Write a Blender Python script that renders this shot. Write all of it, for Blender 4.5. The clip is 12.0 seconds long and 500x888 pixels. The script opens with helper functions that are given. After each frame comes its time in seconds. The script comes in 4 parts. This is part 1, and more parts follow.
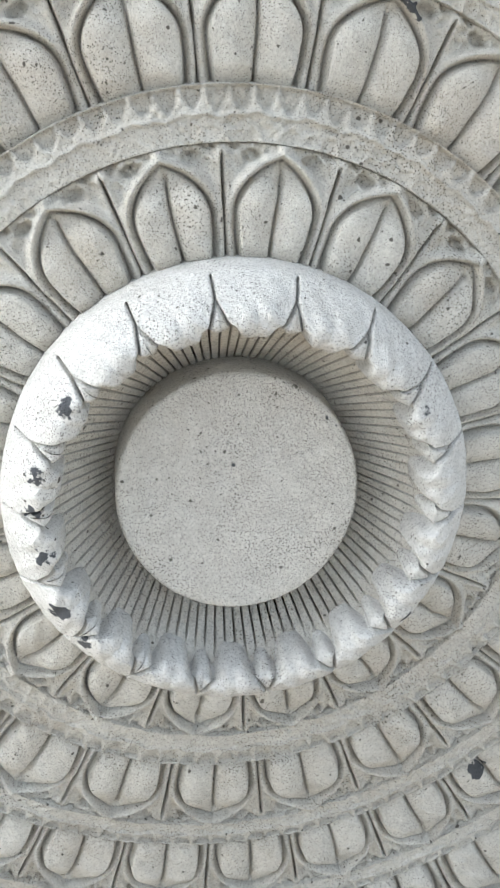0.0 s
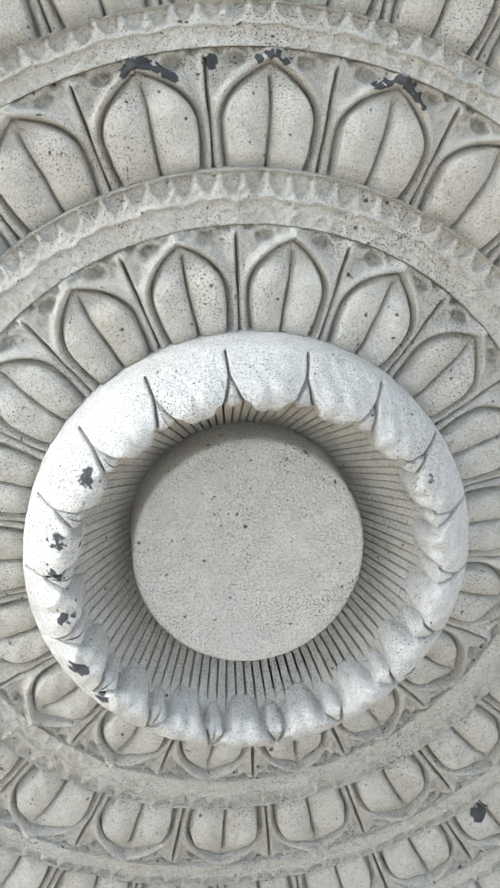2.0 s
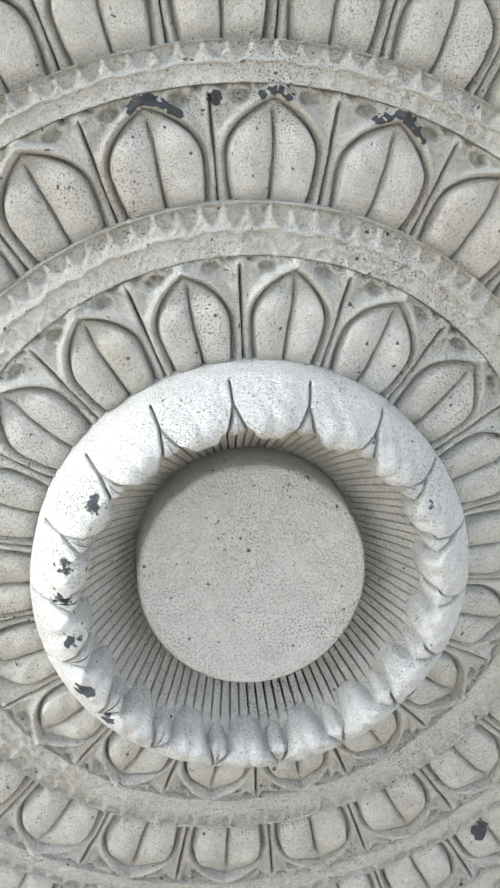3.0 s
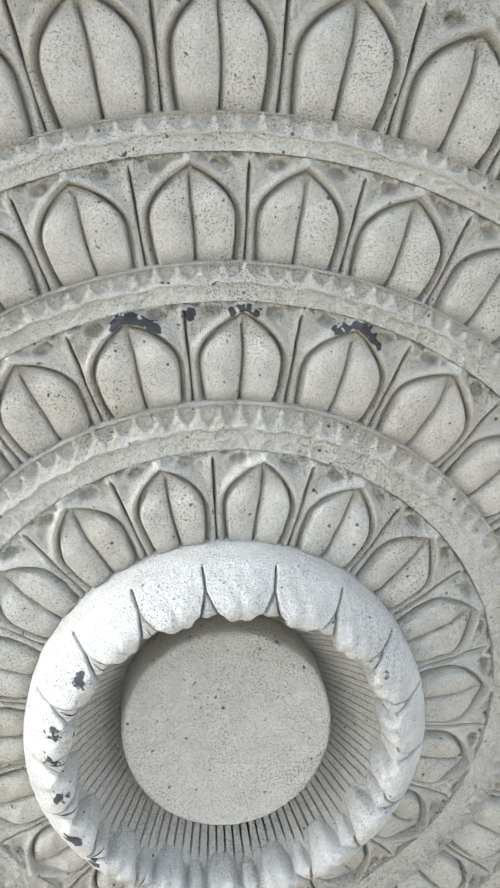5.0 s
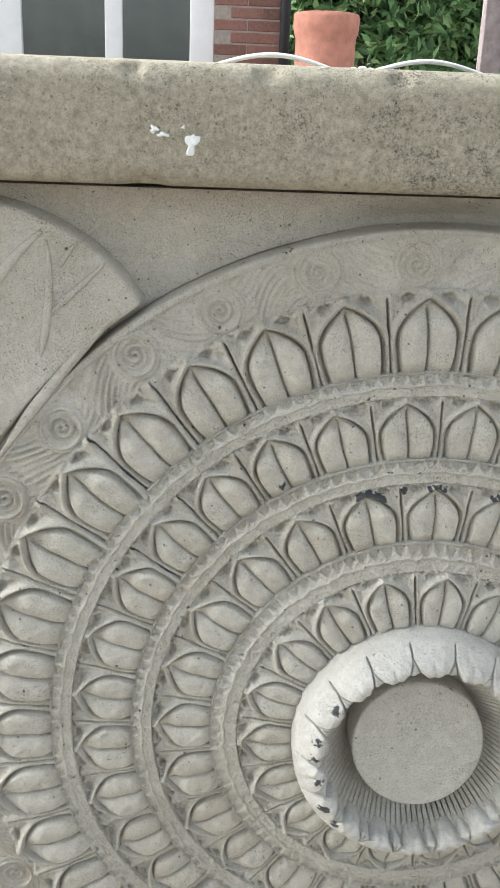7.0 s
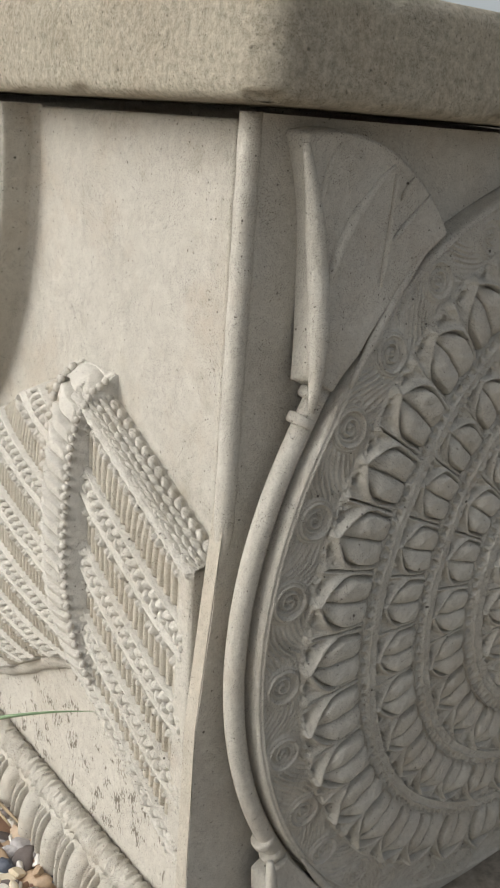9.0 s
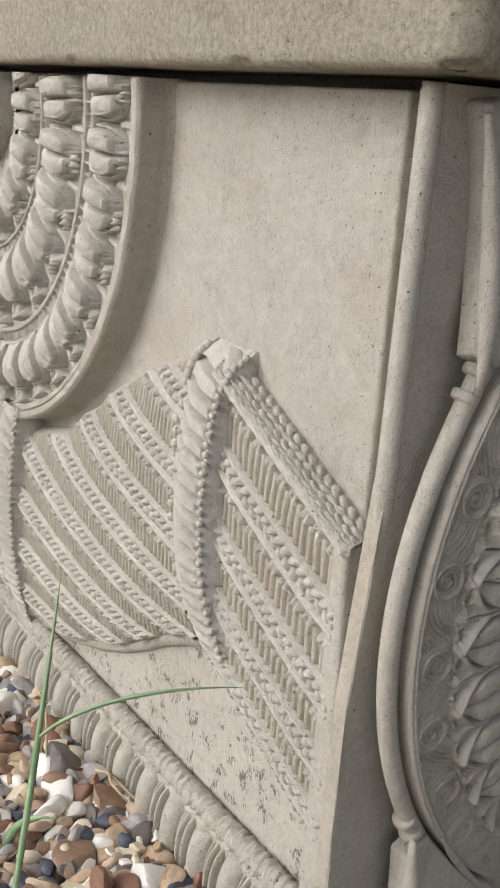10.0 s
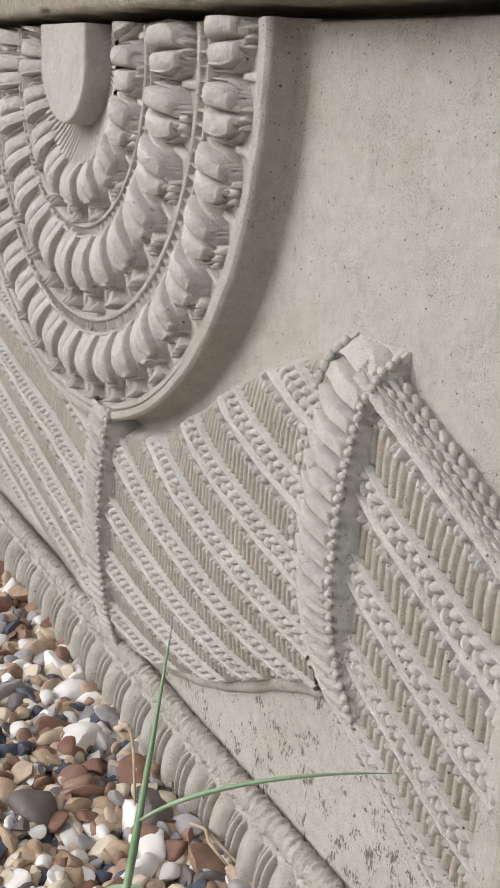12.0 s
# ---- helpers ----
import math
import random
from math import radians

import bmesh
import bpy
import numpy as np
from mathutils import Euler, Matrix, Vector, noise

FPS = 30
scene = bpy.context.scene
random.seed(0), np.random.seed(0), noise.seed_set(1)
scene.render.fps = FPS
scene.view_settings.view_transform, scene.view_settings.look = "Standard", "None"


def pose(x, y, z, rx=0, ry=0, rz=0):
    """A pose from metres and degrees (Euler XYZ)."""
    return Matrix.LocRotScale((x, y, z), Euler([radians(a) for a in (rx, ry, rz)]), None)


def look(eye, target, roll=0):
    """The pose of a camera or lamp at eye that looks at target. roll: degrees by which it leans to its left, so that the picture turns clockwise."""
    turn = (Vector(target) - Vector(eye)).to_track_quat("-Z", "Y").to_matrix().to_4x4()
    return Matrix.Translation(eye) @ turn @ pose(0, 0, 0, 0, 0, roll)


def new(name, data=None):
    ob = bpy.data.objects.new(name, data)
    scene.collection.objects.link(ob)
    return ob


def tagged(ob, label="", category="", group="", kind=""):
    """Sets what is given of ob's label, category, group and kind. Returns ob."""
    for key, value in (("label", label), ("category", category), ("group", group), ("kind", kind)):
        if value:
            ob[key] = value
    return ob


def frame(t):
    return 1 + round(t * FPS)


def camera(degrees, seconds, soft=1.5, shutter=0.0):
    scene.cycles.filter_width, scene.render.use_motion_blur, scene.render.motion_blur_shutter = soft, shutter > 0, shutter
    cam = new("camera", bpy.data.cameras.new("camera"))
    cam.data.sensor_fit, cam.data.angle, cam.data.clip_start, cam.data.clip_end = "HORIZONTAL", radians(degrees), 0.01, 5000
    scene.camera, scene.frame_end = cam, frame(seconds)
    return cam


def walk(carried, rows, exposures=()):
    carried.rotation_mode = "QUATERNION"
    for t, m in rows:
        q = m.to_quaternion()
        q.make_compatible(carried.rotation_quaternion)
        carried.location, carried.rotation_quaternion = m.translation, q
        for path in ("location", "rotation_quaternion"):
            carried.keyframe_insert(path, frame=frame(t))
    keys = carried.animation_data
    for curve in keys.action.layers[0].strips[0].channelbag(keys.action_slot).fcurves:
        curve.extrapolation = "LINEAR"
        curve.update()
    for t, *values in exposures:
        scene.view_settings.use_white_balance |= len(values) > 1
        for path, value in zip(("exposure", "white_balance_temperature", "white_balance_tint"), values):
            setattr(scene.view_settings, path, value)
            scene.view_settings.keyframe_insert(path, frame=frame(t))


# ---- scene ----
cam = camera(29.29, 12.0, soft=0.75)
PATH = [
    (0, (-0.0384, -0.3232, 0.4243), (0.0174, 0.0430, 0.2735), 3.59),
    (0.5, (-0.0385, -0.3257, 0.4312), (0.0154, 0.0415, 0.2823), 3.57),
    (1, (-0.0409, -0.3274, 0.4355), (0.0142, 0.0403, 0.2878), 3.63),
    (1.5, (-0.0413, -0.3281, 0.4381), (0.0127, 0.0398, 0.2908), 3.66),
    (2, (-0.0431, -0.3291, 0.4441), (0.0114, 0.0394, 0.2983), 3.68),
    (2.5, (-0.0443, -0.3297, 0.4481), (0.0099, 0.0394, 0.3037), 3.67),
    (4.5, (-0.0408, -0.3421, 0.4843), (0.0107, 0.0299, 0.3466), 3.49),
    (5, (-0.0361, -0.3430, 0.5141), (0.0129, 0.0297, 0.3774), 3.39),
    (5.5, (-0.0424, -0.3682, 0.5564), (-0.0044, 0.0068, 0.4224), 3.02),
    (6, (-0.0585, -0.4118, 0.5843), (-0.0249, -0.0371, 0.4483), 2.71),
    (6.5, (-0.0850, -0.4748, 0.6265), (-0.0585, -0.0989, 0.4925), 2.33),
    (7, (-0.1276, -0.5082, 0.6422), (-0.1077, -0.1324, 0.5065), 2.23),
    (7.5, (-0.1790, -0.5266, 0.6543), (-0.1589, -0.1523, 0.5147), 2.37),
    (7.7, (-0.1894, -0.5313, 0.6541), (-0.1750, -0.1577, 0.5117), 2.35),
    (9.3, (-0.6548, -0.3615, 0.5850), (-0.3958, -0.0829, 0.4613), 4.29),
    (9.5, (-0.6592, -0.3537, 0.5871), (-0.4077, -0.0692, 0.4613), 4.26),
    (10, (-0.6597, -0.3438, 0.5807), (-0.4305, -0.0441, 0.4479), 3.92),
    (10.5, (-0.6560, -0.3383, 0.5746), (-0.4360, -0.0327, 0.4396), 3.71),
    (11, (-0.6571, -0.3322, 0.5748), (-0.4427, -0.0235, 0.4379), 3.59),
    (11.5, (-0.6435, -0.3161, 0.5614), (-0.4344, -0.0046, 0.4226), 3.62),
    (12, (-0.6275, -0.2295, 0.5555), (-0.4229, 0.0849, 0.4166), 3.65),
]
EXPOSURES = [(0, 1.74, 5880, 6), (4.5, 1.80, 5880, 6), (5.5, 1.74, 5900, 6), (6.0, 1.76, 5950, 5), (6.5, 1.70, 6000, 3), (7.0, 1.34, 6200, 5), (7.7, 0.53, 6480, 7), (9.3, -0.10, 6420, 9), (10.5, -0.32, 6300, 12), (12, -0.36, 6130, 13)]
walk(cam, [(t, look(eye, target, roll)) for t, eye, target, roll in PATH], EXPOSURES)

# ---- light: bright overcast sky, most of it from the open side at the west ----
world = bpy.data.worlds.new("sky")
scene.world = world
world.use_nodes = True
wt = world.node_tree
sky = wt.nodes.new("ShaderNodeTexSky")
sky.sky_type = "NISHITA"
sky.sun_disc = False
sky.sun_elevation, sky.sun_rotation = radians(32), radians(-72.3)
sky.air_density, sky.dust_density, sky.ozone_density = 1.0, 4.0, 0.6
wt.nodes["Background"].inputs["Strength"].default_value = 0.15
veil = wt.nodes.new("ShaderNodeHueSaturation")
veil.inputs["Saturation"].default_value = 0.30
wt.links.new(sky.outputs["Color"], veil.inputs["Color"])
wt.links.new(veil.outputs["Color"], wt.nodes["Background"].inputs["Color"])
sun_data = bpy.data.lights.new("sun", "SUN")
sun_data.energy, sun_data.angle, sun_data.color = 1.95, radians(50), (1.0, 0.965, 0.92)
sun = new("sun", sun_data)
sun.matrix_world = look((-4.55, 1.45, 3.0), (0, 0, 0))

# ---- the plan is drawn in units of 9 cm ----
U = 0.09


# ---- materials ----
def nodes_of(name, rough=0.85):
    m = bpy.data.materials.new(name)
    m.use_nodes = True
    t = m.node_tree
    b = t.nodes["Principled BSDF"]
    b.inputs["Roughness"].default_value = rough
    b.inputs["Specular IOR Level"].default_value = 0.3
    return m, t, b


def noise_node(t, scale, detail=4.0, rough=0.6, vec=None):
    n = t.nodes.new("ShaderNodeTexNoise")
    n.inputs["Scale"].default_value, n.inputs["Detail"].default_value, n.inputs["Roughness"].default_value = scale, detail, rough
    if vec is not None:
        t.links.new(vec, n.inputs["Vector"])
    return n.outputs["Fac"]


def ramp(t, src, stops):
    r = t.nodes.new("ShaderNodeValToRGB")
    e = r.color_ramp.elements
    while len(e) < len(stops):
        e.new(0.5)
    for k, (p, c) in enumerate(stops):
        e[k].position = p
        e[k].color = (*c, 1) if len(c) == 3 else c
    t.links.new(src, r.inputs["Fac"])
    return r.outputs["Color"]


def mix(t, fac, a, b, mode="MIX"):
    m = t.nodes.new("ShaderNodeMix")
    m.data_type, m.blend_type = "RGBA", mode
    for sock, v in ((m.inputs[0], fac), (m.inputs[6], a), (m.inputs[7], b)):
        if isinstance(v, (int, float)):
            sock.default_value = v
        elif isinstance(v, tuple):
            sock.default_value = (*v, 1)
        else:
            t.links.new(v, sock)
    return m.outputs[2]


def maths(t, op, a, b=0.0):
    m = t.nodes.new("ShaderNodeMath")
    m.operation = op
    for sock, v in ((m.inputs[0], a), (m.inputs[1], b)):
        if isinstance(v, (int, float)):
            sock.default_value = v
        else:
            t.links.new(v, sock)
    return m.outputs[0]


def bump(t, b, height, strength, distance):
    n = t.nodes.new("ShaderNodeBump")
    n.inputs["Strength"].default_value, n.inputs["Distance"].default_value = strength, distance
    t.links.new(height, n.inputs["Height"])
    t.links.new(n.outputs["Normal"], b.inputs["Normal"])


def position(t):
    return t.nodes.new("ShaderNodeNewGeometry").outputs["Position"]


def pits(t, vec, scale, size, keep):
    """Sparse round specks: 1 inside a speck. keep: the share of cells that hold one."""
    v = t.nodes.new("ShaderNodeTexVoronoi")
    v.inputs["Scale"].default_value = scale
    t.links.new(vec, v.inputs["Vector"])
    near = maths(t, "LESS_THAN", v.outputs["Distance"], size)
    sep = t.nodes.new("ShaderNodeSeparateColor")
    t.links.new(v.outputs["Color"], sep.inputs[0])
    few = maths(t, "LESS_THAN", sep.outputs[0], keep)
    return maths(t, "MULTIPLY", near, few)


def stone(name, light, dark, stain=0.5, speck=0.5, lichen=0.0, chips=0.14):
    m, t, b = nodes_of(name, 0.9)
    pos = position(t)
    broad = noise_node(t, 9, 5, 0.6, pos)
    fine = noise_node(t, 150, 5, 0.72, pos)
    grain = noise_node(t, 1150, 4, 0.75, pos)
    col = ramp(t, broad, [(0.32, dark), (0.62, light)])
    col = mix(t, 0.40, col, ramp(t, fine, [(0.35, tuple(c * 0.70 for c in dark)), (0.65, tuple(min(1, c * 1.14) for c in light))]))
    col = mix(t, 0.32, col, ramp(t, grain, [(0.3, (0.2, 0.18, 0.14)), (0.7, (0.85, 0.82, 0.75))]))
    # greenish-brown weather stains, and broad rusty ones
    st = ramp(t, noise_node(t, 26, 6, 0.7, pos), [(0.55, (0, 0, 0)), (0.75, (1, 1, 1))])
    col = mix(t, maths(t, "MULTIPLY", st, stain * 0.5), col, (0.22, 0.18, 0.10))
    rust = ramp(t, noise_node(t, 14, 6, 0.75, pos), [(0.50, (0, 0, 0)), (0.72, (1, 1, 1))])
    col = mix(t, maths(t, "MULTIPLY", rust, min(1.0, stain * 0.7)), col, (0.44, 0.35, 0.25))
    # small dark pits, thick in some places and few in others
    stir = t.nodes.new("ShaderNodeTexNoise")
    stir.inputs["Scale"].default_value, stir.inputs["Detail"].default_value = 520, 4
    t.links.new(pos, stir.inputs["Vector"])
    off = t.nodes.new("ShaderNodeVectorMath")
    off.operation = "MULTIPLY_ADD"
    off.inputs[1].default_value = (0.0020, 0.0020, 0.0020)
    t.links.new(stir.outputs["Color"], off.inputs[0])
    t.links.new(pos, off.inputs[2])
    bent = off.outputs[0]
    crowd = ramp(t, noise_node(t, 40, 5, 0.65, pos), [(0.40, (0, 0, 0)), (0.62, (1, 1, 1))])
    p1 = pits(t, bent, 420, 0.15, 0.16 * speck)
    p2 = maths(t, "MULTIPLY", pits(t, bent, 1250, 0.27, 0.75 * speck), crowd)
    p3 = pits(t, bent, 130, 0.080, 0.09 * speck)
    p4 = maths(t, "MULTIPLY", pits(t, bent, 760, 0.20, 1.0 * speck), crowd)
    p5 = pits(t, bent, 1900, 0.30, 0.35 * speck)
    spots = maths(t, "MAXIMUM", maths(t, "MAXIMUM", maths(t, "MAXIMUM", p1, p2), maths(t, "MAXIMUM", p3, p4)), maths(t, "MULTIPLY", p5, 0.7))
    spots = maths(t, "MAXIMUM", spots, pits(t, bent, 75, 0.070, chips))
    spots = maths(t, "MAXIMUM", spots, pits(t, bent, 190, 0.11, chips * 1.4))
    col = mix(t, maths(t, "MULTIPLY", spots, 0.85), col, (0.055, 0.045, 0.035))
    h = maths(t, "ADD", maths(t, "MULTIPLY", grain, 0.45), maths(t, "MULTIPLY", fine, 1.1))
    h = maths(t, "SUBTRACT", h, maths(t, "MULTIPLY", spots, 0.9))
    if lichen:
        coarse = noise_node(t, 230, 8, 0.8, pos)
        mott = ramp(t, coarse, [(0.36, (0.15, 0.13, 0.09)), (0.50, (0.50, 0.45, 0.34)), (0.62, (0.80, 0.74, 0.62))])
        col = mix(t, 0.42, col, mott)
        # dark crust that grows thicker eastwards along the slab
        sep = t.nodes.new("ShaderNodeSeparateXYZ")
        t.links.new(pos, sep.inputs[0])
        more = maths(t, "MULTIPLY", ramp(t, maths(t, "ADD", maths(t, "MULTIPLY", sep.outputs[0], 2.0), 0.5), [(0.0, (0, 0, 0)), (0.75, (1, 1, 1))]), 0.075)
        lf = noise_node(t, 700, 8, 0.85, pos)
        patch = maths(t, "ADD", maths(t, "MULTIPLY", noise_node(t, 45, 6, 0.75, pos), 0.55), 0.22)
        lm = ramp(t, maths(t, "ADD", maths(t, "MULTIPLY", lf, patch), more), [(0.308, (0, 0, 0)), (0.355, (1, 1, 1))])
        col = mix(t, maths(t, "MULTIPLY", lm, min(1.0, lichen)), col, (0.045, 0.048, 0.04))
        h = maths(t, "ADD", h, maths(t, "MULTIPLY", coarse, 2.2))
    t.links.new(col, b.inputs["Base Color"])
    bump(t, b, h, 0.9, 0.0018)
    return m


def plain(name, colour, rough=0.7, vary=0.2, scale=30):
    m, t, b = nodes_of(name, rough)
    n = noise_node(t, scale, 5, 0.6, position(t))
    col = ramp(t, n, [(0.3, tuple(c * (1 - vary) for c in colour)), (0.7, tuple(min(1, c * (1 + vary)) for c in colour))])
    t.links.new(col, b.inputs["Base Color"])
    bump(t, b, n, 0.2, 0.002)
    return m


# dark crusts of lichen where they sit on the rosette: x, z and size
BLOTS = ((-0.675, 3.45, 0.045), (-0.688, 3.32, 0.05), (-0.655, 3.17, 0.05), (-0.612, 2.95, 0.06), (-0.528, 2.81, 0.04), (-0.57, 3.68, 0.05), (0.61, 2.89, 0.04), (0.57, 3.68, 0.035), (-0.20, 4.95, 0.04), (1.20, 1.79, 0.08), (-0.93, 4.95, 0.05), (0.08, 6.08, 0.05), (-0.02, 3.40, 0.014), (0.27, 3.60, 0.016), (0.30, 3.57, 0.020), (0.33, 3.54, 0.016), (0.24, 3.65, 0.014), (-2.07, 6.49, 0.13), (-1.645, 6.17, 0.12), (-0.96, 6.36, 0.12), (-1.85, 5.68, 0.075))

# crusts along the pointed tips of three petals: angle of the tip and how far they run to both sides
BLOTS += tuple((r * math.cos(math.radians(tip + off)), 3.295 + r * math.sin(math.radians(tip + off)), size) for tip, run, size in ((104.8, (-3.6, -2.8, -2.0, -1.1, -0.3, 0.5, 1.4), 0.036), (90.0, (-1.6, -0.6, 0.4, 1.5), 0.026), (75.0, (-3.2, -2.3, -1.4, -0.5, 0.5, 1.6, 2.6), 0.032)) for off in run for r in (1.695 - 0.012 * abs(off) ** 1.2,))


def with_blots(m, depth):
    """Adds the crusts to a stone."""
    t = m.node_tree
    b = t.nodes["Principled BSDF"]
    old = b.inputs["Base Color"].links[0].from_socket
    pos = position(t)
    wob = t.nodes.new("ShaderNodeTexNoise")
    wob.inputs["Scale"].default_value, wob.inputs["Detail"].default_value = 420, 7
    t.links.new(pos, wob.inputs["Vector"])
    total = None
    for x, z, r in BLOTS:
        v = t.nodes.new("ShaderNodeVectorMath")
        v.operation = "DISTANCE"
        flat = t.nodes.new("ShaderNodeVectorMath")
        flat.operation = "MULTIPLY"
        flat.inputs[1].default_value = (1, 0.3, 1)
        t.links.new(pos, flat.inputs[0])
        t.links.new(flat.outputs[0], v.inputs[0])
        v.inputs[1].default_value = (x * U, -0.3 * depth * U, z * U)
        near = maths(t, "SUBTRACT", 1.0, maths(t, "DIVIDE", v.outputs["Value"], r * U * 0.95))
        total = near if total is None else maths(t, "MAXIMUM", total, near)
    edge = maths(t, "ADD", total, maths(t, "MULTIPLY", maths(t, "SUBTRACT", wob.outputs["Fac"], 0.5), 1.7))
    mask = ramp(t, edge, [(0.30, (0, 0, 0)), (0.42, (1, 1, 1))])
    t.links.new(mix(t, maths(t, "MULTIPLY", mask, 0.92), old, (0.03, 0.034, 0.042)), b.inputs["Base Color"])
    return m


cast_stone = stone("cast_stone", (0.61, 0.585, 0.52), (0.49, 0.455, 0.385), 0.42, 0.9, 0.0, 0.22)
side_stone = stone("side_stone", (0.60, 0.57, 0.50), (0.50, 0.465, 0.395), 0.6, 1.1, 0.0, 0.7)
rim_stone = stone("rim_stone", (0.70, 0.69, 0.66), (0.61, 0.595, 0.555), 0.15, 1.0, 0.0)
with_blots(cast_stone, 0.4)
with_blots(rim_stone, 0.74)
hub_stone = stone("hub_stone", (0.68, 0.66, 0.60), (0.60, 0.57, 0.51), 0.15, 1.4, 0.0, 0.3)
with_blots(hub_stone, 0.6)
# paler copy for the raised carving, its relief contrast put into the colour
pale_stone = stone("pale_stone", (0.69, 0.66, 0.60), (0.57, 0.54, 0.47), 0.30, 0.6, 0.0, 0.3)
# soil brown, also darkened for the shade in recessed fringes and corner return
soiled_shade_stone = stone("soiled_shade_stone", (0.56, 0.51, 0.42), (0.43, 0.385, 0.30), 0.5, 0.6, 0.0, 0.2)
slab_stone = stone("slab_stone", (0.70, 0.63, 0.48), (0.45, 0.40, 0.30), 0.9, 1.5, 0.80, 0.8)
soil = plain("soil", (0.30, 0.26, 0.21), 1.0, 0.45, 60)


# ---- mesh helpers ----
def smooth(a, b, x):
    k = np.clip((x - a) / (b - a), 0, 1)
    return k * k * (3 - 2 * k)


def hill(x, width):
    return np.exp(-((x / width) ** 2))


def mesh_of(name, verts, faces, flat=False):
    me = bpy.data.meshes.new(name)
    me.from_pydata([tuple(v) for v in np.asarray(verts, float) * U], [], [tuple(int(i) for i in f) for f in faces])
    if not flat:
        me.polygons.foreach_set("use_smooth", [True] * len(me.polygons))
    me.update()
    return me


def put(name, me, material, parent=None, label="", m=None):
    """Links a mesh as one object, under a thing or a part. m: its pose, in plan units."""
    if not me.materials:
        me.materials.append(material)
    ob = new(name, me)
    if m is not None:
        mm = m.copy()
        mm.translation = mm.translation * U
        ob.matrix_world = mm
    if parent is not None:
        ob.parent = parent
    return tagged(ob, label)


def thing(name, label, category, at=(0, 0, 0), group="", kind=""):
    ob = new(name)
    ob.empty_display_size = 0.02
    return tagged(ob, label, category, group, kind)


def moved(m, piece):
    """A piece's verts and faces, carried by a pose."""
    a = np.array(m)
    return np.asarray(piece[0]) @ a[:3, :3].T + a[:3, 3], piece[1]


def lattice(nu, nv, fn, loop=False, flip=False):
    """A sheet over u, v in 0..1; fn takes arrays and gives x, y, z."""
    u = np.linspace(0, 1, nu + 1)[: nu + (0 if loop else 1)]
    v = np.linspace(0, 1, nv + 1)
    uu, vv = np.meshgrid(u, v, indexing="ij")
    xyz = np.stack([np.broadcast_to(c, uu.shape) for c in fn(uu, vv)], -1).reshape(-1, 3)
    n = nv + 1
    i, j = np.meshgrid(np.arange(nu), np.arange(nv), indexing="ij")
    i, j = i.ravel(), j.ravel()
    k = (i + 1) % len(u)
    f = np.stack([i * n + j, k * n + j, k * n + j + 1, i * n + j + 1], -1)
    return xyz, (f[:, ::-1] if flip else f)


def joined(*pieces):
    verts, faces, at = [], [], 0
    for v, f in pieces:
        verts.append(np.asarray(v, float))
        faces += [tuple(int(i) + at for i in g) for g in f]
        at += len(v)
    return np.concatenate(verts), faces


def rounded_box(lo, hi, r, seg=3):
    """A box with rounded edges, as verts and faces."""
    bm = bmesh.new()
    bmesh.ops.create_cube(bm, size=1.0)
    lo, hi = Vector(lo), Vector(hi)
    for v in bm.verts:
        v.co = Vector([lo[k] + (v.co[k] + 0.5) * (hi[k] - lo[k]) for k in range(3)])
    if r:
        bmesh.ops.bevel(bm, geom=list(bm.edges), offset=r, segments=seg, profile=0.5, affect="EDGES")
    out = np.array([v.co[:] for v in bm.verts]), [[v.index for v in f.verts] for f in bm.faces]
    bm.free()
    return out


def tube(points, radii, sides=10):
    """A round rod through points, with closed ends."""
    pts = [Vector(p) for p in points]
    verts, faces = [], []
    for k, p in enumerate(pts):
        d = (pts[min(k + 1, len(pts) - 1)] - pts[max(k - 1, 0)]).normalized()
        a = d.orthogonal().normalized()
        if k:
            a = (last - d * last.dot(d)).normalized()
        last = a
        b = d.cross(a)
        for s in range(sides):
            w = 2 * math.pi * s / sides
            verts.append(p + (a * math.cos(w) + b * math.sin(w)) * radii[k])
    for k in range(len(pts) - 1):
        for s in range(sides):
            q = (s + 1) % sides
            faces.append((k * sides + s, k * sides + q, (k + 1) * sides + q, (k + 1) * sides + s))
    faces += [tuple(range(sides))[::-1], tuple(range((len(pts) - 1) * sides, len(pts) * sides))]
    return np.array([v[:] for v in verts]), faces


def bead(r, n=8, m=5):
    bm = bmesh.new()
    bmesh.ops.create_uvsphere(bm, u_segments=n, v_segments=m, radius=r)
    out = np.array([v.co[:] for v in bm.verts]), [[v.index for v in f.verts] for f in bm.faces]
    bm.free()
    return out


def rough_field(x, z, size, amount, seed=0):
    """Soft unevenness of hand-finished stone."""
    return amount * (np.sin(x / size * 2.1 + seed) * np.cos(z / size * 1.7 + 2 * seed) + 0.6 * np.sin(x / size * 4.3 + z / size * 3.9 + seed))


